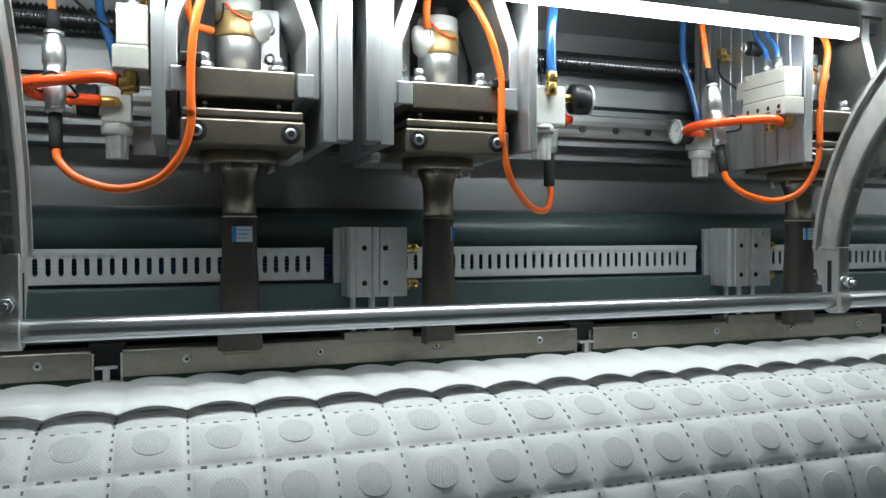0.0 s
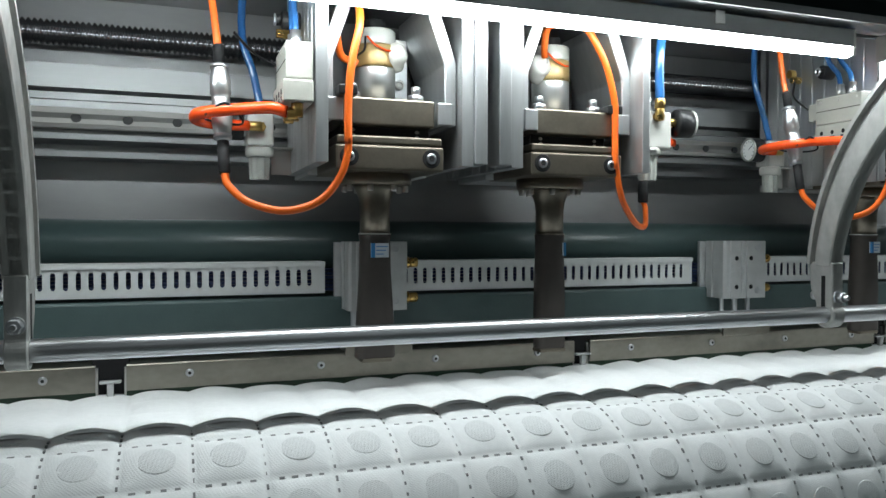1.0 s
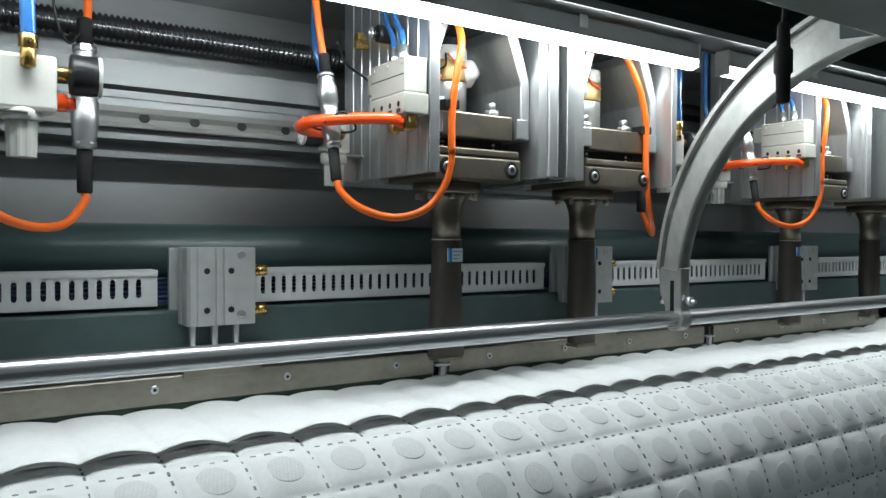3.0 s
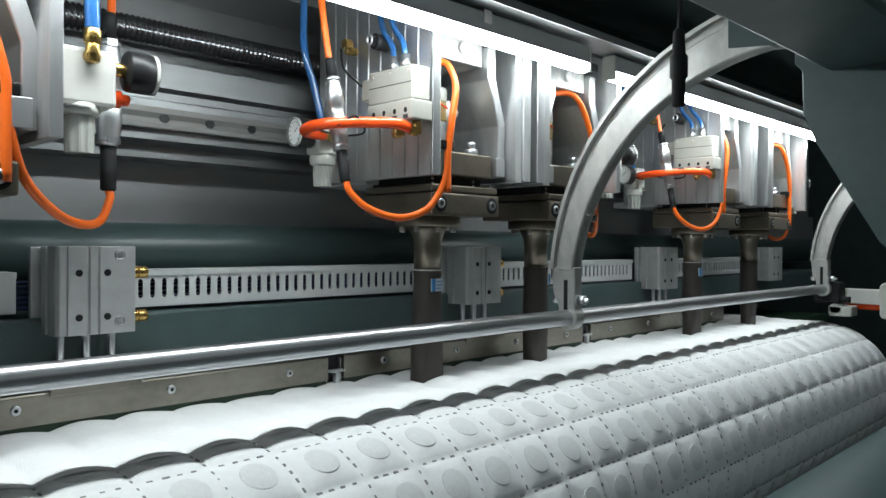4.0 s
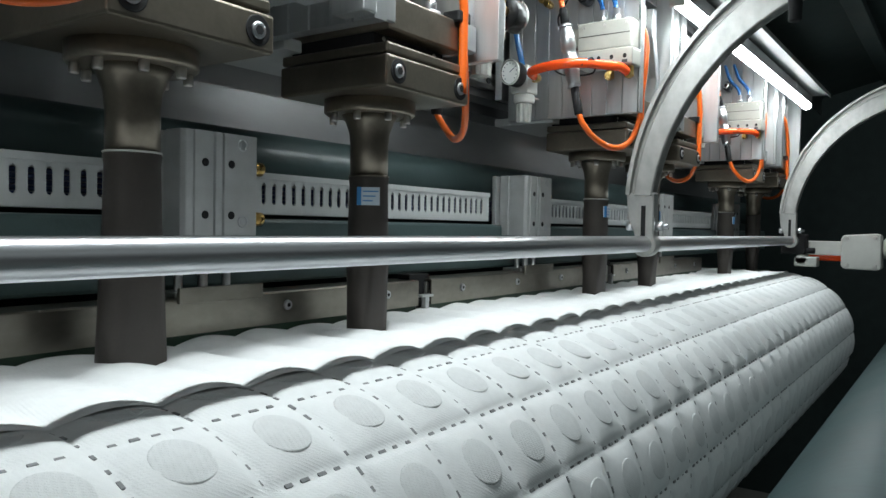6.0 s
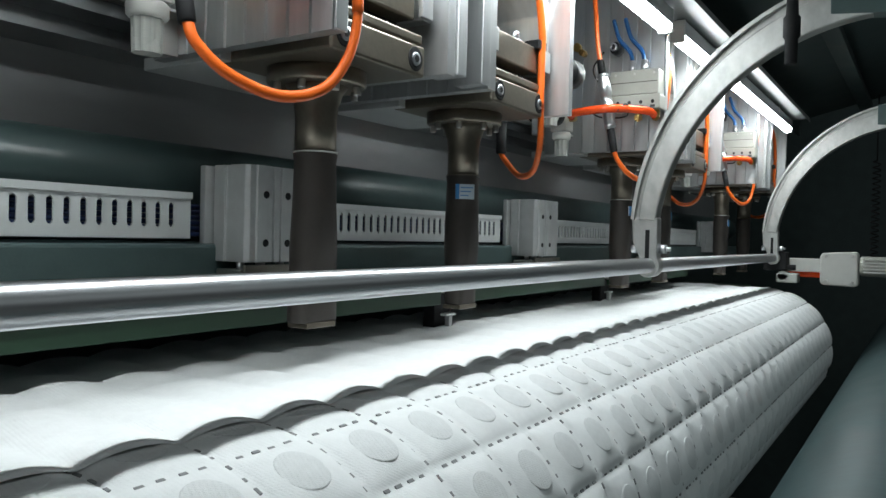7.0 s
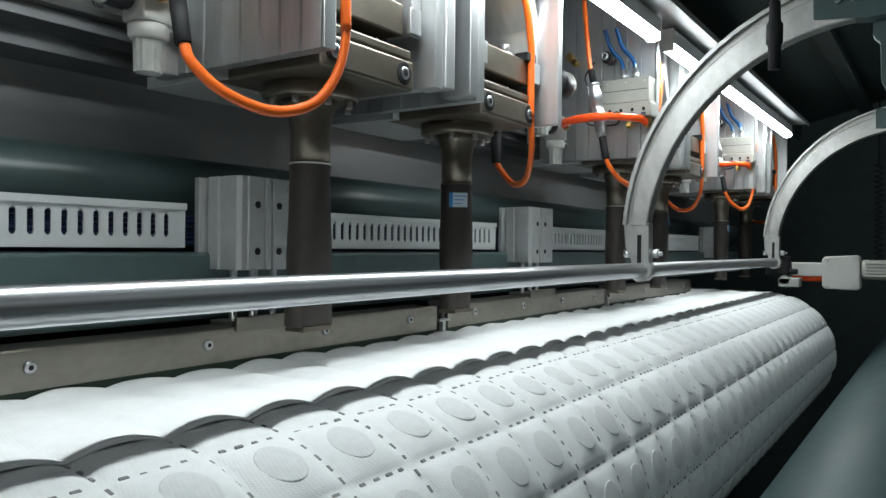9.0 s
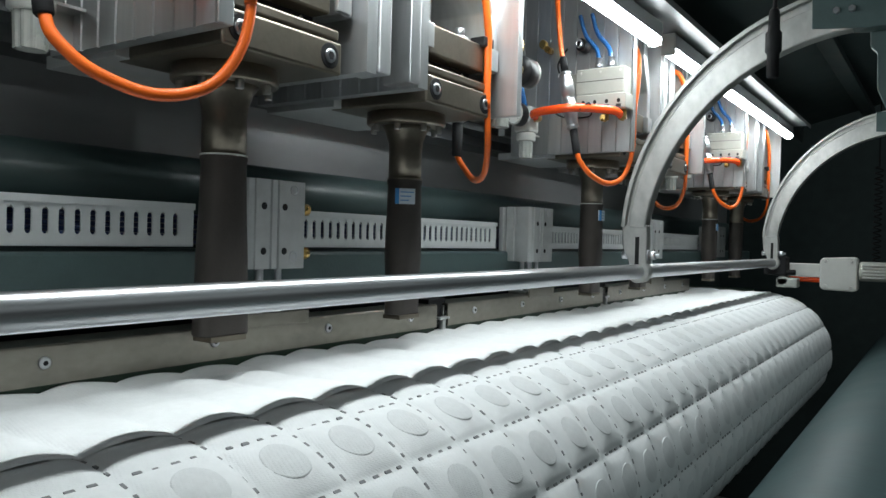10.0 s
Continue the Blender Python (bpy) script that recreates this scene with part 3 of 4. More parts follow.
def welding_head(kind):
    e = thing("welding_unit", (0, HORN_Y, 0), "ultrasonic welding unit with dark horn and bronzed clamp block", "welding unit", "welding units")
    s = 1 if kind == "a" else -1
    z = 1.271
    # horn: round above, flattened to a blade at the tip
    b = bm_lathe([(0.0205, z - 0.138), (0.0215, z - 0.136), (0.0215, z - 0.07), (0.0205, z - 0.03), (0.0195, z + 0.010), (0.0205, z + 0.017), (0.0198, z + 0.019)], n=32)
    for v in b.verts:
        k = min(1.0, max(0.0, (z - 0.055 - v.co.z) / 0.05))
        lim = 0.0205 - 0.0095 * k
        if k > 0:
            v.co.y = max(-lim, min(lim, v.co.y))
            v.co.x *= 1 + (0.22 if kind == "a" else 0.02) * k
    horn = part("horn", b, HORN, e, "dark brown steel welding horn")
    part("tip_plate", bm_box(-0.0195, 0.0195, -0.0125, 0.0125, z - 0.143, z - 0.138, 0.001), BRONZE, horn)
    part("collar", bm_lathe([(0.0203, z + 0.0185), (0.0208, z + 0.0192), (0.0203, z + 0.0200)], n=32), WHITE if kind == "a" else BRONZE, horn)
    b = bm_lathe([(0.0192, z + 0.019), (0.0192, z + 0.050), (0.0205, z + 0.062), (0.0245, z + 0.074), (0.031, z + 0.083)], n=32)
    booster = part("booster", b, BRONZE, e, "bronzed steel booster with a flared neck")
    fl = part("flange", bm_lathe([(0.044, z + 0.080), (0.046, z + 0.082), (0.046, z + 0.094)], n=40), BRONZE, e)
    for i in range(8):
        a = 2 * math.pi * (i + 0.5) / 8
        part("flange_screw", bm_lathe([(0.0032, z + 0.072), (0.0036, z + 0.073), (0.0036, z + 0.080)], "Z", (0.039 * math.cos(a), 0.039 * math.sin(a), 0), 10), STEEL, fl)
    blk = part("clamp_block", bm_box(-0.066, 0.066, -0.076, 0.06, z + 0.094, z + 0.123, 0.0025), BRONZE, e)
    part("clamp_plate", bm_box(-0.064, 0.064, -0.074, 0.06, z + 0.1245, z + 0.134, 0.002), BRONZE, e)
    for x in (-0.050, 0.050):
        part("bolt_hole", bm_lathe([(0.0112, 0.001), (0.0112, -0.0006), (0.0104, -0.0008)], "Y", (x, -0.0758, z + 0.109), 24), RUBBER, blk)
        screw = part("socket_screw", bm_lathe([(0.0064, 0.0), (0.0060, -0.0014), (0.0038, -0.0015)], "Y", (x, -0.0766, z + 0.109), 18), CHROME, blk, "bright socket screw head")
        part("socket", bm_lathe([(0.0038, -0.0013), (0.0036, -0.0018)], "Y", (x, -0.0766, z + 0.109), 6), RUBBER, screw)
        part("spacer", bm_lathe([(0.0045, z + 0.134), (0.0060, z + 0.137), (0.0045, z + 0.140), (0.0060, z + 0.143), (0.0045, z + 0.147)], "Z", (x * 0.8, -0.045, 0), 14), STEEL, e)
    part("dark_core", bm_box(-0.055, 0.055, -0.05, 0.055, z + 0.134, z + 0.147), RUBBER, e)
    part("upper_plate", bm_box(-0.056, 0.056, -0.070, 0.055, z + 0.147, z + 0.179, 0.002), BRONZE, e)
    for x in (-0.040, 0.040):
        nut = part("lock_nut", hex_bolt(0.0105, 0.010, (x, -0.045, z + 0.179)), CHROME, e)
        part("stud", bm_cyl(0.006, z + 0.189, z + 0.199, "Z", (x, -0.045, 0), 14), CHROME, nut)
    td = part("transducer", bm_lathe([(0.0258, z + 0.179), (0.0258, z + 0.225), (0.0255, z + 0.227)], n=32), BRIGHT_ALU, e, "turned bright aluminium transducer body")
    part("ceramic_core", bm_lathe([(0.0262, z + 0.227), (0.0266, z + 0.230), (0.0266, z + 0.253), (0.0258, z + 0.255)], n=32), COPPER, td, "transducer stack wrapped in amber tape")
    part("end_cap", bm_lathe([(0.0255, z + 0.255), (0.0262, z + 0.257), (0.0262, z + 0.272), (0.0245, z + 0.2745), (0.012, z + 0.275)], n=28), CLEAR, td)
    part("cap_nut", bm_cyl(0.0155, z + 0.275, z + 0.288, "Z", n=6), RUBBER, td, "black hexagon nut")
    top = part("top_block", bm_box(-0.045, 0.045, -0.062, 0.05, z + 0.302, z + 0.335, 0.002), ALU_CAST, e)
    part("button", bm_lathe([(0.0085, 0.0), (0.0085, -0.004), (0.0070, -0.0055)], "Y", (s * 0.004, -0.062, z + 0.322), 20), WHITE, top)
    part("silicone_lump", blob(0.018, (s * 0.023, -0.012, z + 0.243)), WHITE, td, "lump of white silicone")
    part("lead_wire", bm_tube([(-0.016, -0.024, z + 0.262), (-0.008, -0.029, z + 0.252), (0.006, -0.0285, z + 0.246), (0.016, -0.022, z + 0.247)], 0.0013, 6, 5), RED, td)
    part("lead_wire", bm_tube([(-0.018, -0.023, z + 0.262), (-0.020, -0.026, z + 0.245), (-0.026, -0.014, z + 0.240)], 0.0013, 6, 5), RUBBER, td)
    # sloping side brackets of the slide
    for q in (-1, 1):
        pts = [(q * 0.046, z + 0.33), (q * 0.046, z + 0.285), (q * 0.068, z + 0.222), (q * 0.068, z + 0.150), (q * 0.083, z + 0.150), (q * 0.083, z + 0.226), (q * 0.062, z + 0.288), (q * 0.062, z + 0.33)]
        part("side_bracket", bm_prism(pts, -0.072, 0.05, 0.0012, "XZ"), ALU, e, "sloping machined aluminium bracket")
        part("bracket_step", bm_box(q * 0.0665 - 0.009, q * 0.0665 + 0.009, -0.078, -0.0725, z + 0.150, z + 0.176, 0.001), ALU, e)
    # coloured dark for the shaded gap behind the transducer
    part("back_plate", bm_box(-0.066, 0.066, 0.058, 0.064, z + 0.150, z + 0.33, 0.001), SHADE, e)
    back = part("screw_plate", bm_box(s * 0.040 - 0.012, s * 0.040 + 0.012, 0.030, 0.038, z + 0.185, z + 0.275, 0.001), ALU, e)
    for zz in (0.215, 0.250):
        part("screw", bm_lathe([(0.0065, 0.0), (0.0065, -0.005), (0.0035, -0.005), (0.0035, -0.002)], "Y", (s * 0.040, 0.0295, z + zz), 14), STEEL, back)
    # cable clip and the supply lead on its way to the transducer
    cx = -0.055 if kind == "a" else 0.056
    cy = 0.0 if kind == "a" else 0.018
    part("cable_clip", bm_box(cx - 0.011, cx + 0.011, cy - 0.095, cy - 0.074, z + 0.176, z + 0.188, 0.002), BLACK, e, "black plastic cable clip with a tie")
    if kind == "a":
        pts = [(cx, -0.093, z + 0.122), (cx, -0.093, z + 0.17), (cx + 0.004, -0.096, z + 0.215), (cx + 0.014, -0.092, z + 0.262), (cx + 0.010, -0.075, z + 0.292), (cx - 0.004, -0.055, z + 0.275), (-0.052, -0.036, z + 0.235), (-0.030, -0.026, z + 0.228)]
    else:
        pts = [(cx, cy - 0.093, z + 0.105), (cx, cy - 0.093, z + 0.17), (cx - 0.003, cy - 0.094, z + 0.20), (cx - 0.020, -0.076, z + 0.25), (0.006, -0.07, z + 0.292), (-0.024, -0.045, z + 0.292), (-0.026, -0.033, z + 0.268), (-0.022, -0.027, z + 0.255)]
    part("supply_lead", bm_tube(pts, 0.0046, 12, 8), ORANGE, e, "orange supply lead")
    fit_size(e, Matrix.Translation((0, 0, z)) @ Matrix.Scale(1.07, 4) @ Matrix.Translation((0, 0, -z)))
    return e


def fit_size(e, m):
    for o in e.children_recursive:
        o.data.transform(m)


def label_on(head, turn):
    """The pale label stuck round the horn, turned about its axis by some degrees."""
    z = 1.271
    lab = part("label", bm_box(-0.012, 0.012, -0.0222, -0.0170, z - 0.011, z + 0.008), LABEL, head, "pale blue paper label")
    part("label_band", bm_box(-0.0122, -0.0075, -0.0226, -0.0190, z - 0.011, z + 0.008), LABELB, lab)
    for i in range(3):
        part("print_bar", bm_box(-0.006, 0.0105 - 0.003 * i, -0.0226, -0.0214, z + 0.003 - 0.005 * i, z + 0.0042 - 0.005 * i), LABELB, lab)
    lab.rotation_euler.z = radians(turn)


def blob(r, at):
    b = bmesh.new()
    bmesh.ops.create_icosphere(b, subdivisions=3, radius=r)
    for v in b.verts:
        v.co *= 0.9 + 0.22 * noise.noise(v.co * 70 + Vector(at) * 9)
        v.co.z *= 1.15
        v.co += Vector(at)
    for f_ in b.faces:
        f_.smooth = True
    return b


# ---- carriages: finned plates on the rail with valves, regulators and plugs ----
def finned_plate(x, t, ya, yb, z0, z1, side):
    """Extruded plate with grooves on its outer face; side is the outward direction along x."""
    n = 9
    w = (yb - ya) / n
    xo, xi = x + side * t, x
    out = [(xi, ya)]
    for i in range(n):
        y0 = ya + i * w
        out += [(xo, y0 + 0.0012), (xo, y0 + w - 0.0026), (xo - side * 0.0022, y0 + w - 0.0024), (xo - side * 0.0022, y0 + w)]
    out.append((xi, yb))
    return bm_prism(out, z0, z1, 0.0, "XY")


def carriage(kind):
    e = thing("carriage", (0, 0, 0), "finned aluminium carriage with valve, regulator, plug and orange lead", "carriage", "carriages")
    z0, z1 = 1.372, 1.76
    if kind == "a":
        part("side_plate", finned_plate(-0.086, 0.014, -0.205, 0.06, z0, z1, -1), ALU, e)
        part("front_edge", bm_box(-0.100, -0.0855, -0.2085, -0.2055, z0, z1, 0.0008), ALU, e)
        ix = 0.096
        part("inner_plate", finned_plate(ix - 0.006, 0.016, -0.190, 0.095, z0 + 0.002, z1, 1), ALU, e)
        part("column", bm_box(ix + 0.011, ix + 0.0285, -0.193, -0.150, z0 + 0.004, z1, 0.0015), ALU, e)
    else:
        part("side_plate", bm_box(0.086, 0.098, -0.205, 0.095, z0, z1, 0.001), ALU, e)
        ix = -0.096
        part("inner_plate", finned_plate(ix + 0.006, 0.016, -0.190, 0.095, z0 + 0.002, z1, -1), ALU, e)
        part("column", bm_box(ix - 0.0285, ix - 0.011, -0.193, -0.150, z0 + 0.004, z1, 0.0015), ALU, e)
    part("base_plate", bm_box(-0.084, 0.088, -0.03, 0.10, z0 - 0.004, z0 + 0.008, 0.001), ANOD, e)
    part("saddle", bm_box(-0.084, 0.088, 0.085, 0.101, z0 + 0.04, z1, 0.001), ALU, e)
    # inner plates darkened to give the shade inside the carriage
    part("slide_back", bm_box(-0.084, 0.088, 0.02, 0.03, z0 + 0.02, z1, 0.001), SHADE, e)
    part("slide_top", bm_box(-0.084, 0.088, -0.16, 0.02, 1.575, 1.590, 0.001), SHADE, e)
    s = -1 if kind == "a" else 1
    if kind == "a":
        # valve on the side plate
        vx = -0.1025
        v = part("valve", bm_box(vx - 0.032, vx, -0.205, -0.105, 1.463, 1.505, 0.002), CREAM, e, "cream plastic solenoid valve block")
        part("manifold", bm_box(vx - 0.036, vx, -0.210, -0.108, 1.437, 1.462, 0.002), CREAM, v)
        for i in range(4):
            part("dimple", bm_cyl(0.0035, -0.0005, 0.0, "X", (vx - 0.0362, -0.196 + 0.024 * i, 1.449), 12), RUBBER, v)
        part("parting_line", bm_box(vx - 0.0324, vx - 0.0316, -0.203, -0.107, 1.4835, 1.4845), RUBBER, v)
        for i in range(3):
            part("body_screw", bm_cyl(0.0022, -0.0008, 0.0006, "X", (vx - 0.032, -0.196 + 0.040 * i, 1.498), 10), STEEL, v)
        for i in range(4):
            part("port", bm_box(vx - 0.0368, vx - 0.034, -0.201 + 0.024 * i, -0.191 + 0.024 * i, 1.439, 1.4435), SHADE, v)
        part("coil_cap", merge(bm_cyl(0.011, 0.0, 0.024, "X", (vx - 0.026, -0.110, 1.548), 20), bm_cyl(0.0070, -0.006, 0.0, "X", (vx - 0.026, -0.110, 1.548), 14)), BLACK, e, "black plastic elbow with a bright ring")
        part("coil_ring", bm_lathe([(0.0050, 0.0), (0.0072, -0.001), (0.0072, -0.003), (0.0050, -0.0035)], "X", (vx - 0.032, -0.110, 1.548), 18, None, False), SILVER, e)
        part("pilot_plug", bm_box(vx - 0.026, vx - 0.004, -0.105, -0.080, 1.472, 1.500, 0.002), CREAM, v)
        for y in (-0.170, -0.145):
            part("push_fitting", bm_lathe([(0.0075, 1.505), (0.0075, 1.514), (0.0065, 1.515), (0.0065, 1.524)], "Z", (vx - 0.016, y, 0), 12), SILVER, v, "silver push-in fitting")
            part("air_tube", bm_tube([(vx - 0.016, y, 1.520), (vx - 0.016, y + 0.006, 1.540), (vx - 0.014, y + 0.03, 1.565), (vx - 0.010, y + 0.045, 1.60)], 0.0042, 10, 6), BLUE, v, "clear blue air tube")
        for i, y in enumerate((-0.198, -0.162)):
            part("brass_elbow", merge(bm_cyl(0.0072, 1.421, 1.437, "Z", (vx - 0.018, y, 0), 6), bm_cyl(0.0062, -0.012, 0.0, "X", (vx - 0.018, y, 1.424), 12)), BRASS, v)
        part("muffler", merge(bm_cyl(0.008, 0, 0.012, "X", (vx - 0.016, -0.02, 1.56), 12), bm_cyl(0.006, -0.008, 0.012, "X", (vx - 0.016, -0.035, 1.548), 12)), BRASS, e, "brass exhaust mufflers")
        # regulator and gauge
        rx, ry = -0.146, -0.005
        reg = part("regulator", bm_box(rx - 0.018, rx + 0.018, ry - 0.018, ry + 0.018, 1.405, 1.448, 0.003), WHITE, e, "white plastic air regulator")
        part("regulator_collar", bm_cyl(0.019, 1.391, 1.405, "Z", (rx, ry, 0), 24), WHITE, reg)
        part("regulator_bowl", ribbed(0.0145, 1.362, 1.391, (rx, ry, 0)), CLEAR, reg, "grey ribbed adjusting knob")
        part("bracket", bm_prism([(ry - 0.004, 1.405), (ry + 0.022, 1.405), (ry + 0.022, 1.37), (ry + 0.0195, 1.37), (ry + 0.0195, 1.4025), (ry - 0.004, 1.4025)], rx + 0.018, -0.1005), STEEL, reg)
        gauge(reg, rx - 0.020, ry, 1.432, -1)
        part("brass_elbow", merge(bm_cyl(0.0065, -0.03, -0.018, "Y", (rx, ry, 1.428), 6), bm_cyl(0.0062, -0.018, 0.0, "X", (rx, ry - 0.030, 1.428), 12)), BRASS, reg)
        # plug on the lead
        px, py = -0.200, -0.145
        plug(e, px, py, 1.393, 0.81, (-0.200, -0.145, 1.359), (-0.205, -0.115, 1.505))
        part("air_hose", bm_tube([(vx - 0.030, -0.198, 1.4265), (-0.150, -0.192, 1.431), (-0.185, -0.166, 1.431), (-0.214, -0.158, 1.428), (-0.232, -0.138, 1.426), (-0.230, -0.095, 1.425), (-0.205, -0.055, 1.426), (-0.164, -0.036, 1.428)], 0.0068, 12, 8), RED, e, "bright red-orange air hose")
        part("cable_tie", bm_tube([(px - 0.022, py - 0.014, 1.424), (px, py - 0.022, 1.437), (px + 0.020, py - 0.014, 1.420), (px + 0.016, py + 0.034, 1.420), (px - 0.018, py + 0.036, 1.424), (px - 0.022, py - 0.014, 1.424)], 0.0015, 6, 6), BLACK, e)
        part("lead", bm_tube([(px, py, 1.361), (px + 0.004, py - 0.006, 1.346), (px + 0.026, py - 0.018, 1.327), (px + 0.066, py - 0.032, 1.317), (px + 0.106, py - 0.042, 1.328), (px + 0.131, py - 0.047, 1.356), (px + 0.141, py - 0.049, 1.388), (px + 0.141, py - 0.049, 1.420)], 0.0046, 12, 8), ORANGE, e, "orange supply lead hanging in a loop")
        part("lead", bm_tube([(px - 0.005, py + 0.030, 1.503), (px - 0.009, py + 0.036, 1.54), (px - 0.016, py + 0.042, 1.62), (px - 0.006, py + 0.06, 1.74)], 0.0046, 12, 6), ORANGE, e)
        part("air_tube", bm_tube([(rx + 0.004, ry + 0.006, 1.448), (rx - 0.006, ry + 0.015, 1.50), (rx - 0.022, ry + 0.02, 1.57), (rx - 0.004, ry + 0.03, 1.74)], 0.0055, 10, 6), BLUE, e, "clear blue air tube")
        part("sensor_wire", bm_tube([(vx - 0.014, -0.08, 1.488), (-0.13, -0.07, 1.50), (-0.16, -0.08, 1.512), (-0.186, -0.112, 1.528)], 0.0018, 6, 6), BLACK, e)
    else:
        rx, ry = 0.128, -0.150
        reg = part("regulator", bm_box(rx - 0.024, rx + 0.030, ry - 0.018, ry + 0.020, 1.408, 1.460, 0.004), WHITE, e, "white plastic air regulator")
        part("regulator_collar", bm_cyl(0.019, 1.400, 1.412, "Z", (rx, ry, 0), 24), WHITE, reg)
        part("regulator_bowl", ribbed(0.0145, 1.366, 1.400, (rx, ry, 0)), CLEAR, reg, "grey ribbed adjusting knob")
        part("bracket", bm_box(0.0985, rx + 0.004, ry - 0.02, ry + 0.02, 1.4045, 1.4065), STEEL, reg)
        gauge(reg, rx + 0.040, ry - 0.008, 1.446, 1)
        part("gauge_stem", bm_cyl(0.0065, rx + 0.028, rx + 0.042, "X", (0, ry - 0.008, 1.446), 14), BRASS, reg)
        part("brass_elbow", merge(bm_cyl(0.0085, 1.462, 1.476, "Z", (rx + 0.004, ry - 0.026, 0), 6), bm_cyl(0.0068, -0.03, -0.016, "Y", (rx + 0.004, ry, 1.452), 12)), BRASS, reg)
        part("elbow_body", bm_cyl(0.0068, 1.446, 1.464, "Z", (rx + 0.004, ry - 0.026, 0), 12), BRASS, reg)
        part("air_tube", bm_tube([(rx + 0.004, ry - 0.026, 1.470), (rx + 0.004, ry - 0.024, 1.52), (rx + 0.010, ry - 0.02, 1.60), (rx + 0.004, ry - 0.0, 1.74)], 0.0070, 12, 6), BLUE, e, "clear blue air tube")
        px, py = 0.200, -0.020
        plug(e, px, py, 1.390)
        part("red_cap", merge(bm_cyl(0.0085, 0.0, 0.026, "X", (rx + 0.014, ry + 0.002, 1.420), 14), bm_cyl(0.0055, 0.026, 0.034, "X", (rx + 0.014, ry + 0.002, 1.420), 12)), RED, reg)
        part("lead", bm_tube([(px, py, 1.342), (px - 0.002, py - 0.010, 1.330), (px - 0.030, py - 0.055, 1.304), (px - 0.078, py - 0.108, 1.306), (px - 0.120, py - 0.142, 1.335), (px - 0.136, py - 0.151, 1.375), (px - 0.140, py - 0.152, 1.408)], 0.0046, 12, 8), ORANGE, e, "orange supply lead hanging in a loop")
        part("lead", bm_tube([(px, py, 1.515), (px + 0.004, py + 0.004, 1.56), (px - 0.004, py + 0.02, 1.74)], 0.0046, 12, 6), ORANGE, e)
        part("sensor_wire", bm_tube([(px, py, 1.52), (px - 0.02, py - 0.02, 1.50), (px - 0.036, py - 0.03, 1.55), (px - 0.04, py - 0.02, 1.74)], 0.0016, 6, 6), BLACK, e)
    fit_size(e, Matrix.Translation((0, 0.095, 1.28)) @ Matrix.Diagonal((1, 0.88, 1.05, 1)) @ Matrix.Translation((0, -0.095, -1.28)))
    return e


def ribbed(r, z0, z1, at):
    n = 40
    b = bmesh.new()
    lo, hi = [], []
    for i in range(n):
        q = r * (1.0 if i % 4 < 2 else 0.92)
        a = 2 * math.pi * i / n
        lo.append(b.verts.new((at[0] + q * 0.92 * math.cos(a), at[1] + q * 0.92 * math.sin(a), z0)))
        hi.append(b.verts.new((at[0] + q * math.cos(a), at[1] + q * math.sin(a), z1)))
    for i in range(n):
        b.faces.new((lo[i], lo[(i + 1) % n], hi[(i + 1) % n], hi[i]))
    b.faces.new(lo[::-1])
    b.faces.new(hi)
    return b


def gauge(parent, x, y, z, s):
    g = part("gauge", bm_lathe([(0.006, 0), (0.019, s * 0.002), (0.0195, s * 0.004), (0.0195, s * 0.026), (0.018, s * 0.027)], "X", (x, y, z), 28), BLACK, parent, "round black pressure gauge")
    part("dial", bm_cyl(0.0172, s * 0.0270, s * 0.0276, "X", (x, y, z), 28, 0.0001), DIAL, g, "white dial with small ticks")
    b = None
    for i in range(11):
        a = radians(-135 + 27 * i)
        yy, zz = 0.0135 * math.sin(a), 0.0135 * math.cos(a)
        b = bm_box(x + s * 0.0278 - 0.0002, x + s * 0.0278 + 0.0002, y + yy - 0.0008, y + yy + 0.0008, z + zz - 0.0008, z + zz + 0.0008, 0, b)
    part("tick_mark", b, INK, g)
    part("needle", bm_tube([(x + s * 0.0280, y, z), (x + s * 0.0280, y - 0.009, z + 0.006)], 0.0006, 6, 2), INK, g)
    part("lens", bm_lathe([(0.0195, s * 0.0262), (0.0195, s * 0.0300), (0.0178, s * 0.0302)], "X", (x, y, z), 28, None, False), CLEAR, g)


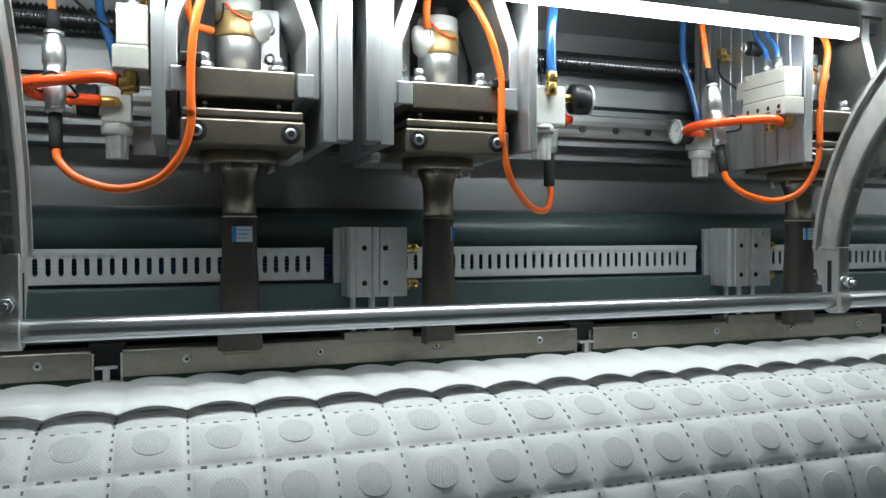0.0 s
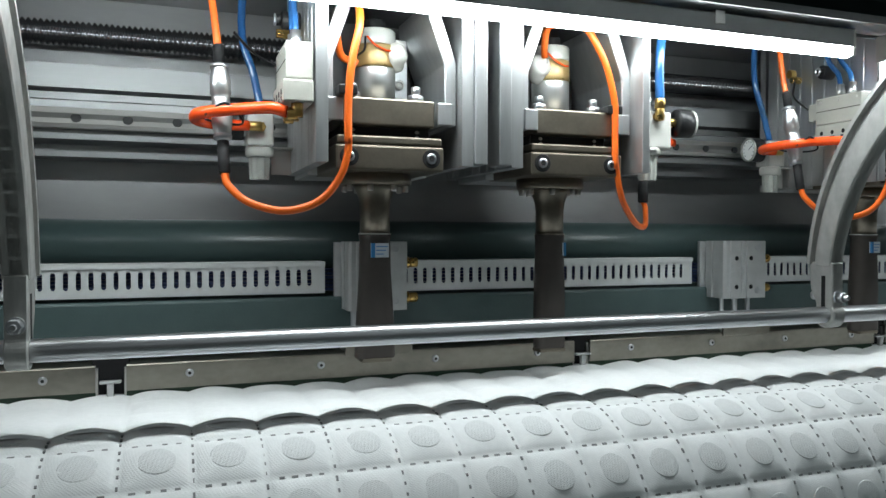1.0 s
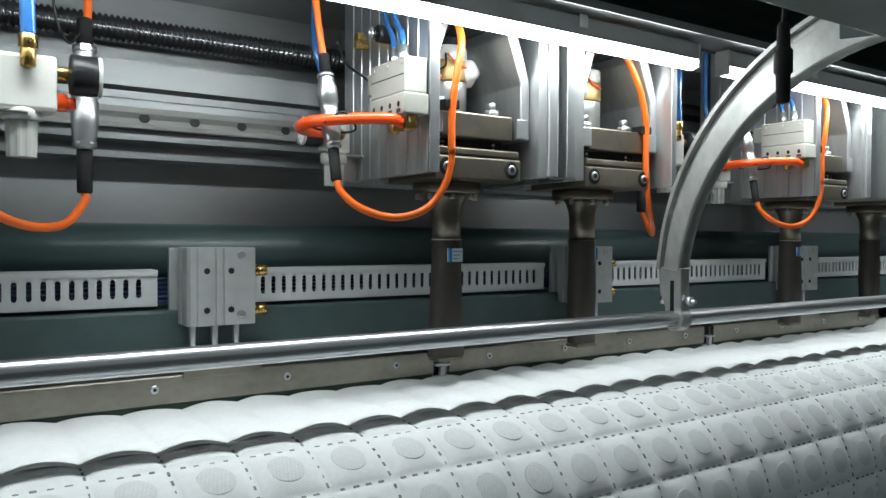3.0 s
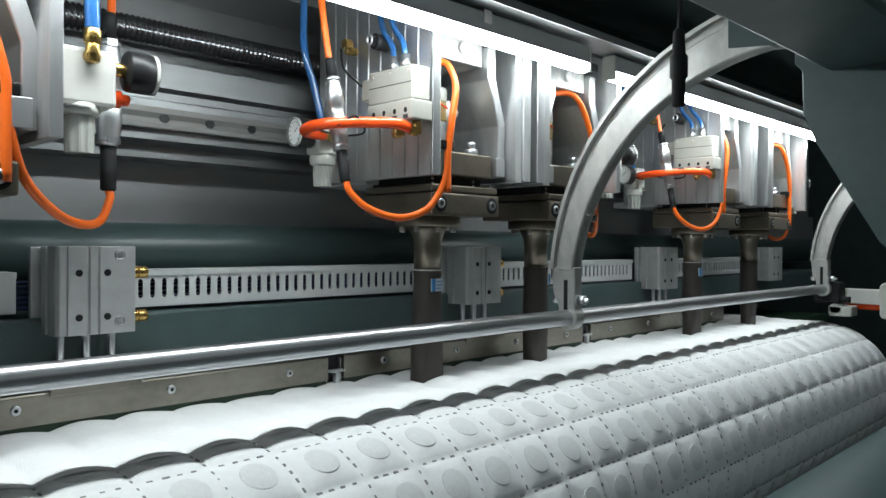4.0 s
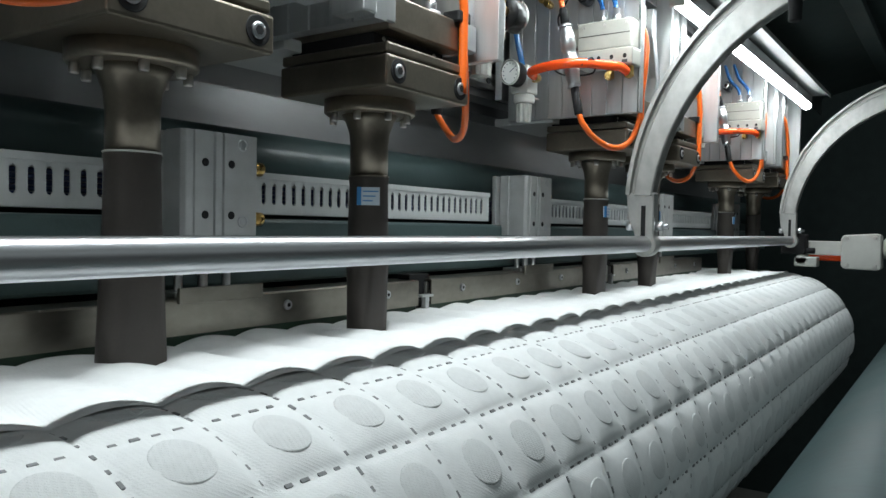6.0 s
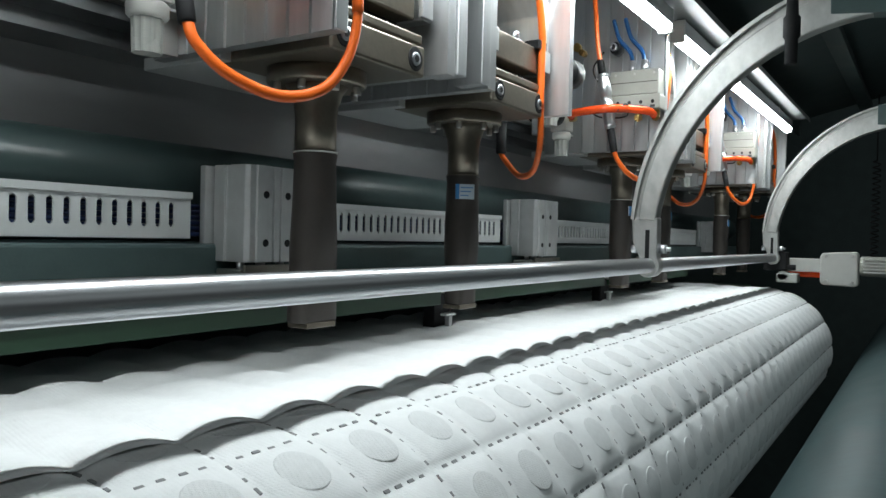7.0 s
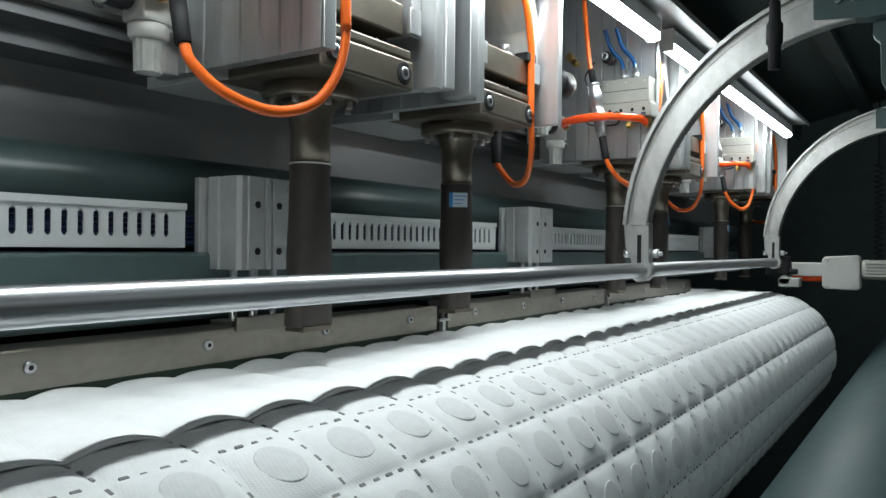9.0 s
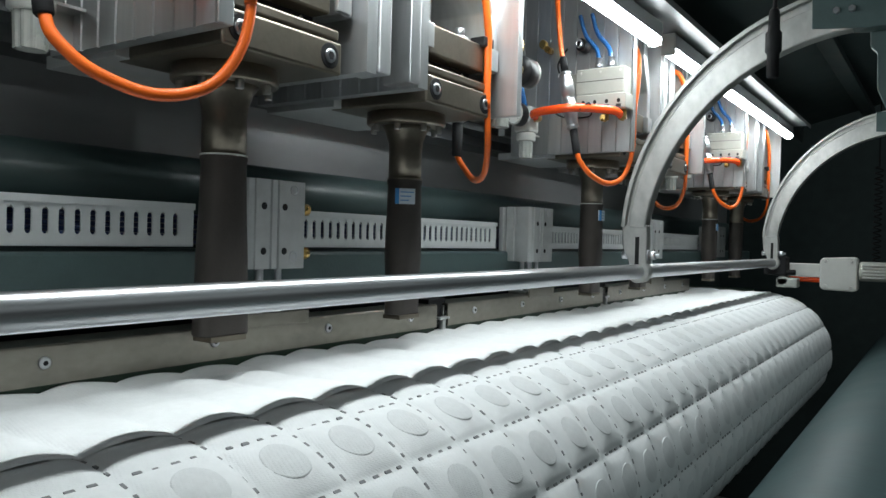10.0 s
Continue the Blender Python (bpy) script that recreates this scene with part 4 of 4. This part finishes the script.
def plug(parent, x, y, z, size=1.0, foot=None, head=None):
    """Two-part metal plug with rubber boots; z is the top of the lower boot. It may lean from foot to head."""
    m = part("plug", bm_lathe([(0.0085, z - 0.002), (0.012, z + 0.002), (0.0125, z + 0.008), (0.0148, z + 0.026), (0.0152, z + 0.05), (0.0135, z + 0.052), (0.0135, z + 0.066), (0.0155, z + 0.068),
                               (0.0150, z + 0.090), (0.0112, z + 0.106), (0.0112, z + 0.112)], "Z", (x, y, 0), 28), SILVER, parent, "silver metal cable plug")
    part("lower_boot", bm_lathe([(0.0072, z - 0.050), (0.0086, z - 0.048), (0.0088, z - 0.002)], "Z", (x, y, 0), 18), RUBBER, m)
    part("upper_boot", bm_lathe([(0.0088, z + 0.112), (0.0084, z + 0.138), (0.007, z + 0.142)], "Z", (x, y, 0), 18), RUBBER, m)
    for zz in (z + 0.004, z + 0.108):
        part("hose_clamp", merge(bm_lathe([(0.0132, zz - 0.003), (0.0134, zz), (0.0132, zz + 0.003)], "Z", (x, y, 0), 24), bm_box(x - 0.006, x + 0.004, y - 0.0155, y - 0.012, zz - 0.0035, zz + 0.0035)), CHROME, m)
    if foot:
        lean = (Vector(head) - Vector(foot)).to_track_quat("Z", "Y").to_matrix().to_4x4()
        put = Matrix.Translation(foot) @ lean @ Matrix.Scale(size, 4) @ Matrix.Translation((-x, -y, 0.050 - z))
        for o in [m] + list(m.children):
            o.data.transform(put)


UNITS = {kind: (welding_head(kind), carriage(kind)) for kind in "ab"}
PAIRS = {}
for k in range(3):
    for kind in "ab":
        PAIRS[(k, kind)] = UNITS[kind] if k == 0 else tuple(copy_thing(o, o.matrix_basis.copy()) for o in UNITS[kind])

for key, turn in (((0, "b"), -50), ((1, "a"), 5), ((1, "b"), 72), ((2, "a"), 10)):
    label_on(PAIRS[key][0], turn)
part("junction_box", bm_box(0.075, 0.124, -0.10, -0.03, 1.66, 1.75, 0.003), YELLOW, PAIRS[(1, "a")][1], "yellow painted junction box")


# ---- quilted fabric ----
def puff(u, v):
    """Height of a quilted cell at u, v in 0..1: pinched at the seams, drawn tight over a flat round spring top."""
    du, dv = u - 0.5, v - 0.5
    d = math.hypot(du, dv)
    r0 = 0.262
    if d <= r0:
        return PUFF
    edge = 0.5 * d / max(abs(du), abs(dv))
    q = min(1.0, (d - r0) / max(1e-6, edge - r0))
    return PUFF * (1 - 0.7 * q - 0.3 * q ** 5)


def quilt_roll():
    e = new("quilt_roll")
    e.location = (0, ROLL_Y, ROLL_Z)
    tagged(e, "white quilted spring fabric wrapped round a roller", "fabric")
    k = 16
    x0, cols = FAB_X0, COLS
    nx, ny = cols * k + 1, 15 * k
    verts, faces = [], []
    for i in range(nx):
        for j in range(ny):
            x = x0 + CELL * i / k
            a = SEAM0 / ROLL_R + 2 * math.pi * j / ny
            wob = 0.0012 * noise.noise(Vector((x * 30, math.sin(a) * 5, math.cos(a) * 5)))
            p = puff((i % k) / k, (j % k) / k)
            r = ROLL_R + p - PUFF - 0.0002 + wob * (PUFF - p) / PUFF
            verts.append((x, -r * math.sin(a), r * math.cos(a)))
    for i in range(nx - 1):
        for j in range(ny):
            j2 = (j + 1) % ny
            faces.append((i * ny + j, i * ny + j2, (i + 1) * ny + j2, (i + 1) * ny + j))
    me = bpy.data.meshes.new("fabric")
    me.from_pydata(verts, [], faces)
    me.polygons.foreach_set("use_smooth", [True] * len(faces))
    me.materials.append(FABRIC)
    o = new("fabric", me)
    o.parent = e
    # weld marks: short dark dashes sunk along the seams
    mv, mf = [], []

    def dash(x, s, along, length, w, lift):
        a = s / ROLL_R
        r = ROLL_R - PUFF - 0.0002 + lift
        cx, cy, cz = x, -r * math.sin(a), r * math.cos(a)
        t = Vector((0, -math.cos(a), -math.sin(a)))
        n = Vector((0, -math.sin(a), math.cos(a)))
        l, q = (Vector((1, 0, 0)), t) if along else (t, Vector((1, 0, 0)))
        c = Vector((cx, cy, cz))
        base = len(mv)
        for h in (-0.002, 0.0):
            for p, m in ((-1, -1), (1, -1), (1, 1), (-1, 1)):
                mv.append(c + l * p * length / 2 + q * m * w / 2 + n * h)
        mf.extend([tuple(base + i for i in f_) for f_ in ((4, 5, 6, 7), (0, 1, 5, 4), (1, 2, 6, 5), (2, 3, 7, 6), (3, 0, 4, 7))])

    rnd = random.Random(4)
    for i in range(cols + 1):
        for j in range(15):
            for m in range(5):
                f_ = (m + 0.6) / 5.2 + rnd.uniform(-0.015, 0.015)
                if i < cols and m < 4:
                    dash(x0 + CELL * (i + (m + 1) / 5 + rnd.uniform(-0.015, 0.015)), SEAM0 + RING * j, True, 0.0062 * rnd.uniform(0.65, 1.1), 0.0026, 0.0014 * rnd.uniform(0.4, 1.0))
                dash(x0 + CELL * i, SEAM0 + RING * (j + f_), False, 0.0056 * rnd.uniform(0.5, 1.1), 0.0024, 0.0014 * rnd.uniform(0.4, 1.0))
    me = bpy.data.meshes.new("weld_mark")
    me.from_pydata(mv, [], mf)
    me.materials.append(STITCH)
    o = new("weld_mark", me)
    o.parent = e
    tagged(o, "short dark ultrasonic weld dashes along the seams", "", "", "stuff")
    # round spring pads showing through the middle of each cell
    pad = bm_lathe([(0.0190, -0.0016), (0.0187, -0.0003), (0.0178, 0.0), (0.0, 0.0002)], "Z", (0, 0, 0), 28, None, False)
    rest = bmesh.new()
    first = None
    for j in range(15):
        a = (SEAM0 + RING * (j + 0.5)) / ROLL_R
        r = ROLL_R - 0.0002
        for i in range(cols):
            at = Vector((x0 + CELL * (i + 0.5) + rnd.uniform(-0.002, 0.002), -r * math.sin(a), r * math.cos(a)))
            if j in (0, 1, 2, 3, 4, 5, 6):
                if first is None:
                    first = part("spring_pad", pad.copy(), PAD, e, "", at)
                    o = first
                else:
                    o = share("spring_pad", first, e, at)
                o.rotation_euler.x = a + rnd.uniform(-0.02, 0.02)
            elif j != 14:
                c = pad.copy()
                bmesh.ops.transform(c, matrix=Matrix.Translation(at) @ Matrix.Rotation(a, 4, "X"), verts=c.verts[:])
                merge(rest, c)
    tagged(part("spring_pads", rest, PAD, e), "round spring pads under the fabric", "", "", "stuff")
    part("core", bm_lathe([(0.06, FAB_X0 - 0.05), (0.06, FAB_X0 + COLS * CELL + 0.09)], "X", n=24), DARK, e, "dark roller core and shaft")
    part("end_face", bm_lathe([(0.05, FAB_X0 + COLS * CELL - 0.004), (ROLL_R - 0.006, FAB_X0 + COLS * CELL - 0.003), (ROLL_R - 0.006, FAB_X0 + COLS * CELL - 0.03)], "X", n=48), FABRIC, e)
    return e


COLS = 43
FAB_X0 = -0.3125 - 12 * CELL
SEAM0 = 0.0365 - RING
ROLL = quilt_roll()


def flat_sheet():
    """The sheet on the bed; its front row stands up over the roller as a scalloped fold, shaped to give the shadow band
    there.
    """
    x0, x1, ya, yb = FAB_X0, FAB_X0 + COLS * CELL, ROLL_Y + 0.005, 0.150
    nx, ny, nf = COLS * 16, 80, 5
    top = ROLL_Z + ROLL_R
    verts, faces = [], []
    for i in range(nx + 1):
        x = x0 + (x1 - x0) * i / nx
        u = ((x - x0) / CELL) % 1
        arch = math.sin(math.pi * u) ** 0.9
        lip = 0.0010 + 0.0020 * arch
        drift = 0.0012 * noise.noise(Vector((x * 9, 0.0, 2.2)))
        # fold's face, from the roller up to the lip, shaped to draw the shadow
        for j in range(nf):
            k = j / nf
            verts.append((x, ya - 0.0035 + 0.0025 * k - 0.002 * arch, top - 0.0045 + 0.0062 * arch + (lip - 0.0006) * k + drift))
        for j in range(ny + 1):
            y = ya - 0.001 - 0.002 * arch + (yb - ya) * j / ny
            v = ((y - ya) / CELL) % 1
            back = min(1.0, max(0.0, (y - ya + 0.003) / 0.03))
            h = 0.0052 * arch * (0.45 + 0.55 * math.sin(math.pi * v) ** 0.5) * back
            h += back * (0.0030 * noise.noise(Vector((x * 7, y * 12, 0.3))) + 0.002 * noise.noise(Vector((x * 25, y * 30, 4.3))))
            front = top - 0.0045 + 0.0062 * arch + lip + drift
            verts.append((x, y, front + (top - 0.0015 + h - front) * back ** 1.4))
    n = ny + 1 + nf
    for i in range(nx):
        for j in range(n - 1):
            a = i * n + j
            faces.append((a, a + n, a + n + 1, a + 1))
    me = bpy.data.meshes.new("fabric_sheet")
    me.from_pydata(verts, [], faces)
    me.polygons.foreach_set("use_smooth", [True] * len(faces))
    me.materials.append(FABRIC)
    return tagged(new("fabric_sheet", me), "white fabric sheet lying on the welding bed with a scalloped fold shaped as a shadow band", "fabric")


flat_sheet()


# ---- what moves ----
def step(t, t0, d=0.14):
    u = min(1.0, max(0.0, (t - t0 + d / 2) / d))
    return u * u * (3 - 2 * u)


STEPS = (0.21, 0.61, 0.985, 1.41, 1.83, 2.23, 2.63, 2.99, 3.43, 3.83, 4.23)
SHORT = (4.62, 4.97, 5.40, 5.80, 6.20, 6.60)


def shift(t):
    """Place of the middle pair's first horn along the beam."""
    x = -0.1763 + 0.0658 * sum(step(t, s) for s in STEPS) + 0.0575 * sum(step(t, s, 0.2) for s in SHORT)
    return x - 0.127 * step(t, 9.78, 0.42)


def between(t, rows):
    for (t0, a), (t1, b) in zip(rows, rows[1:]):
        if t <= t1:
            return a + (b - a) * (t - t0) / (t1 - t0)
    return rows[-1][1]


# the outer pairs keep their own, slowly changing distance from the middle pair
GAPS = {0: ((0, -0.98), (2.5, -0.955), (4.5, -0.928), (5, -0.908), (5.5, -0.895), (7.5, -0.882), (10, -0.872)), 1: ((0, 0), (10, 0)),
        2: ((0, 0.902), (3, 0.853), (6, 0.866), (7.5, 0.845), (10, 0.845))}
SPREAD = {0: 0.282, 1: 0.266, 2: 0.315}


def lift(t, second):
    """1 with the horn up, 0 with the horn on the fabric."""
    if t < (0.66 if second else 1.05):
        return 1.0
    if t > 6.5:
        return 1.0 - step(t, 9.7, 0.12) + step(t, 9.95, 0.1)
    up = 0.0
    for c in (1.0, 1.4, 1.8, 2.2, 2.6, 3.0, 3.4, 3.8, 4.2, 4.6, 5.0, 5.38, 5.75, 6.15):
        up = max(up, step(t, c - 0.09, 0.1) * (1 - step(t, c + 0.09, 0.1)))
    return up


def motions():
    times = [i / 20 for i in range(201)]
    for (k, kind), (head, car) in PAIRS.items():
        d = SPREAD[k] if kind == "b" else 0.0
        places = [(t, shift(t) + between(t, GAPS[k]) + d) for t in times]
        walk(head, [(t, pose(x, HORN_Y, -0.046 * (1 - lift(t, kind == "b")))) for t, x in places])
        walk(car, [(t, pose(x, 0, 0)) for t, x in places])
    for s in STRIPS:
        walk(s, [(t, pose(s.location.x, 0, 0.046 * (step(t, 6.95, 0.1) - step(t, 8.85, 0.15)))) for t in times])
    walk(ROLL, [(t, pose(0, ROLL_Y, ROLL_Z, 360 / 15 * step(t, 8.25, 0.65), 0, 0)) for t in times])


motions()
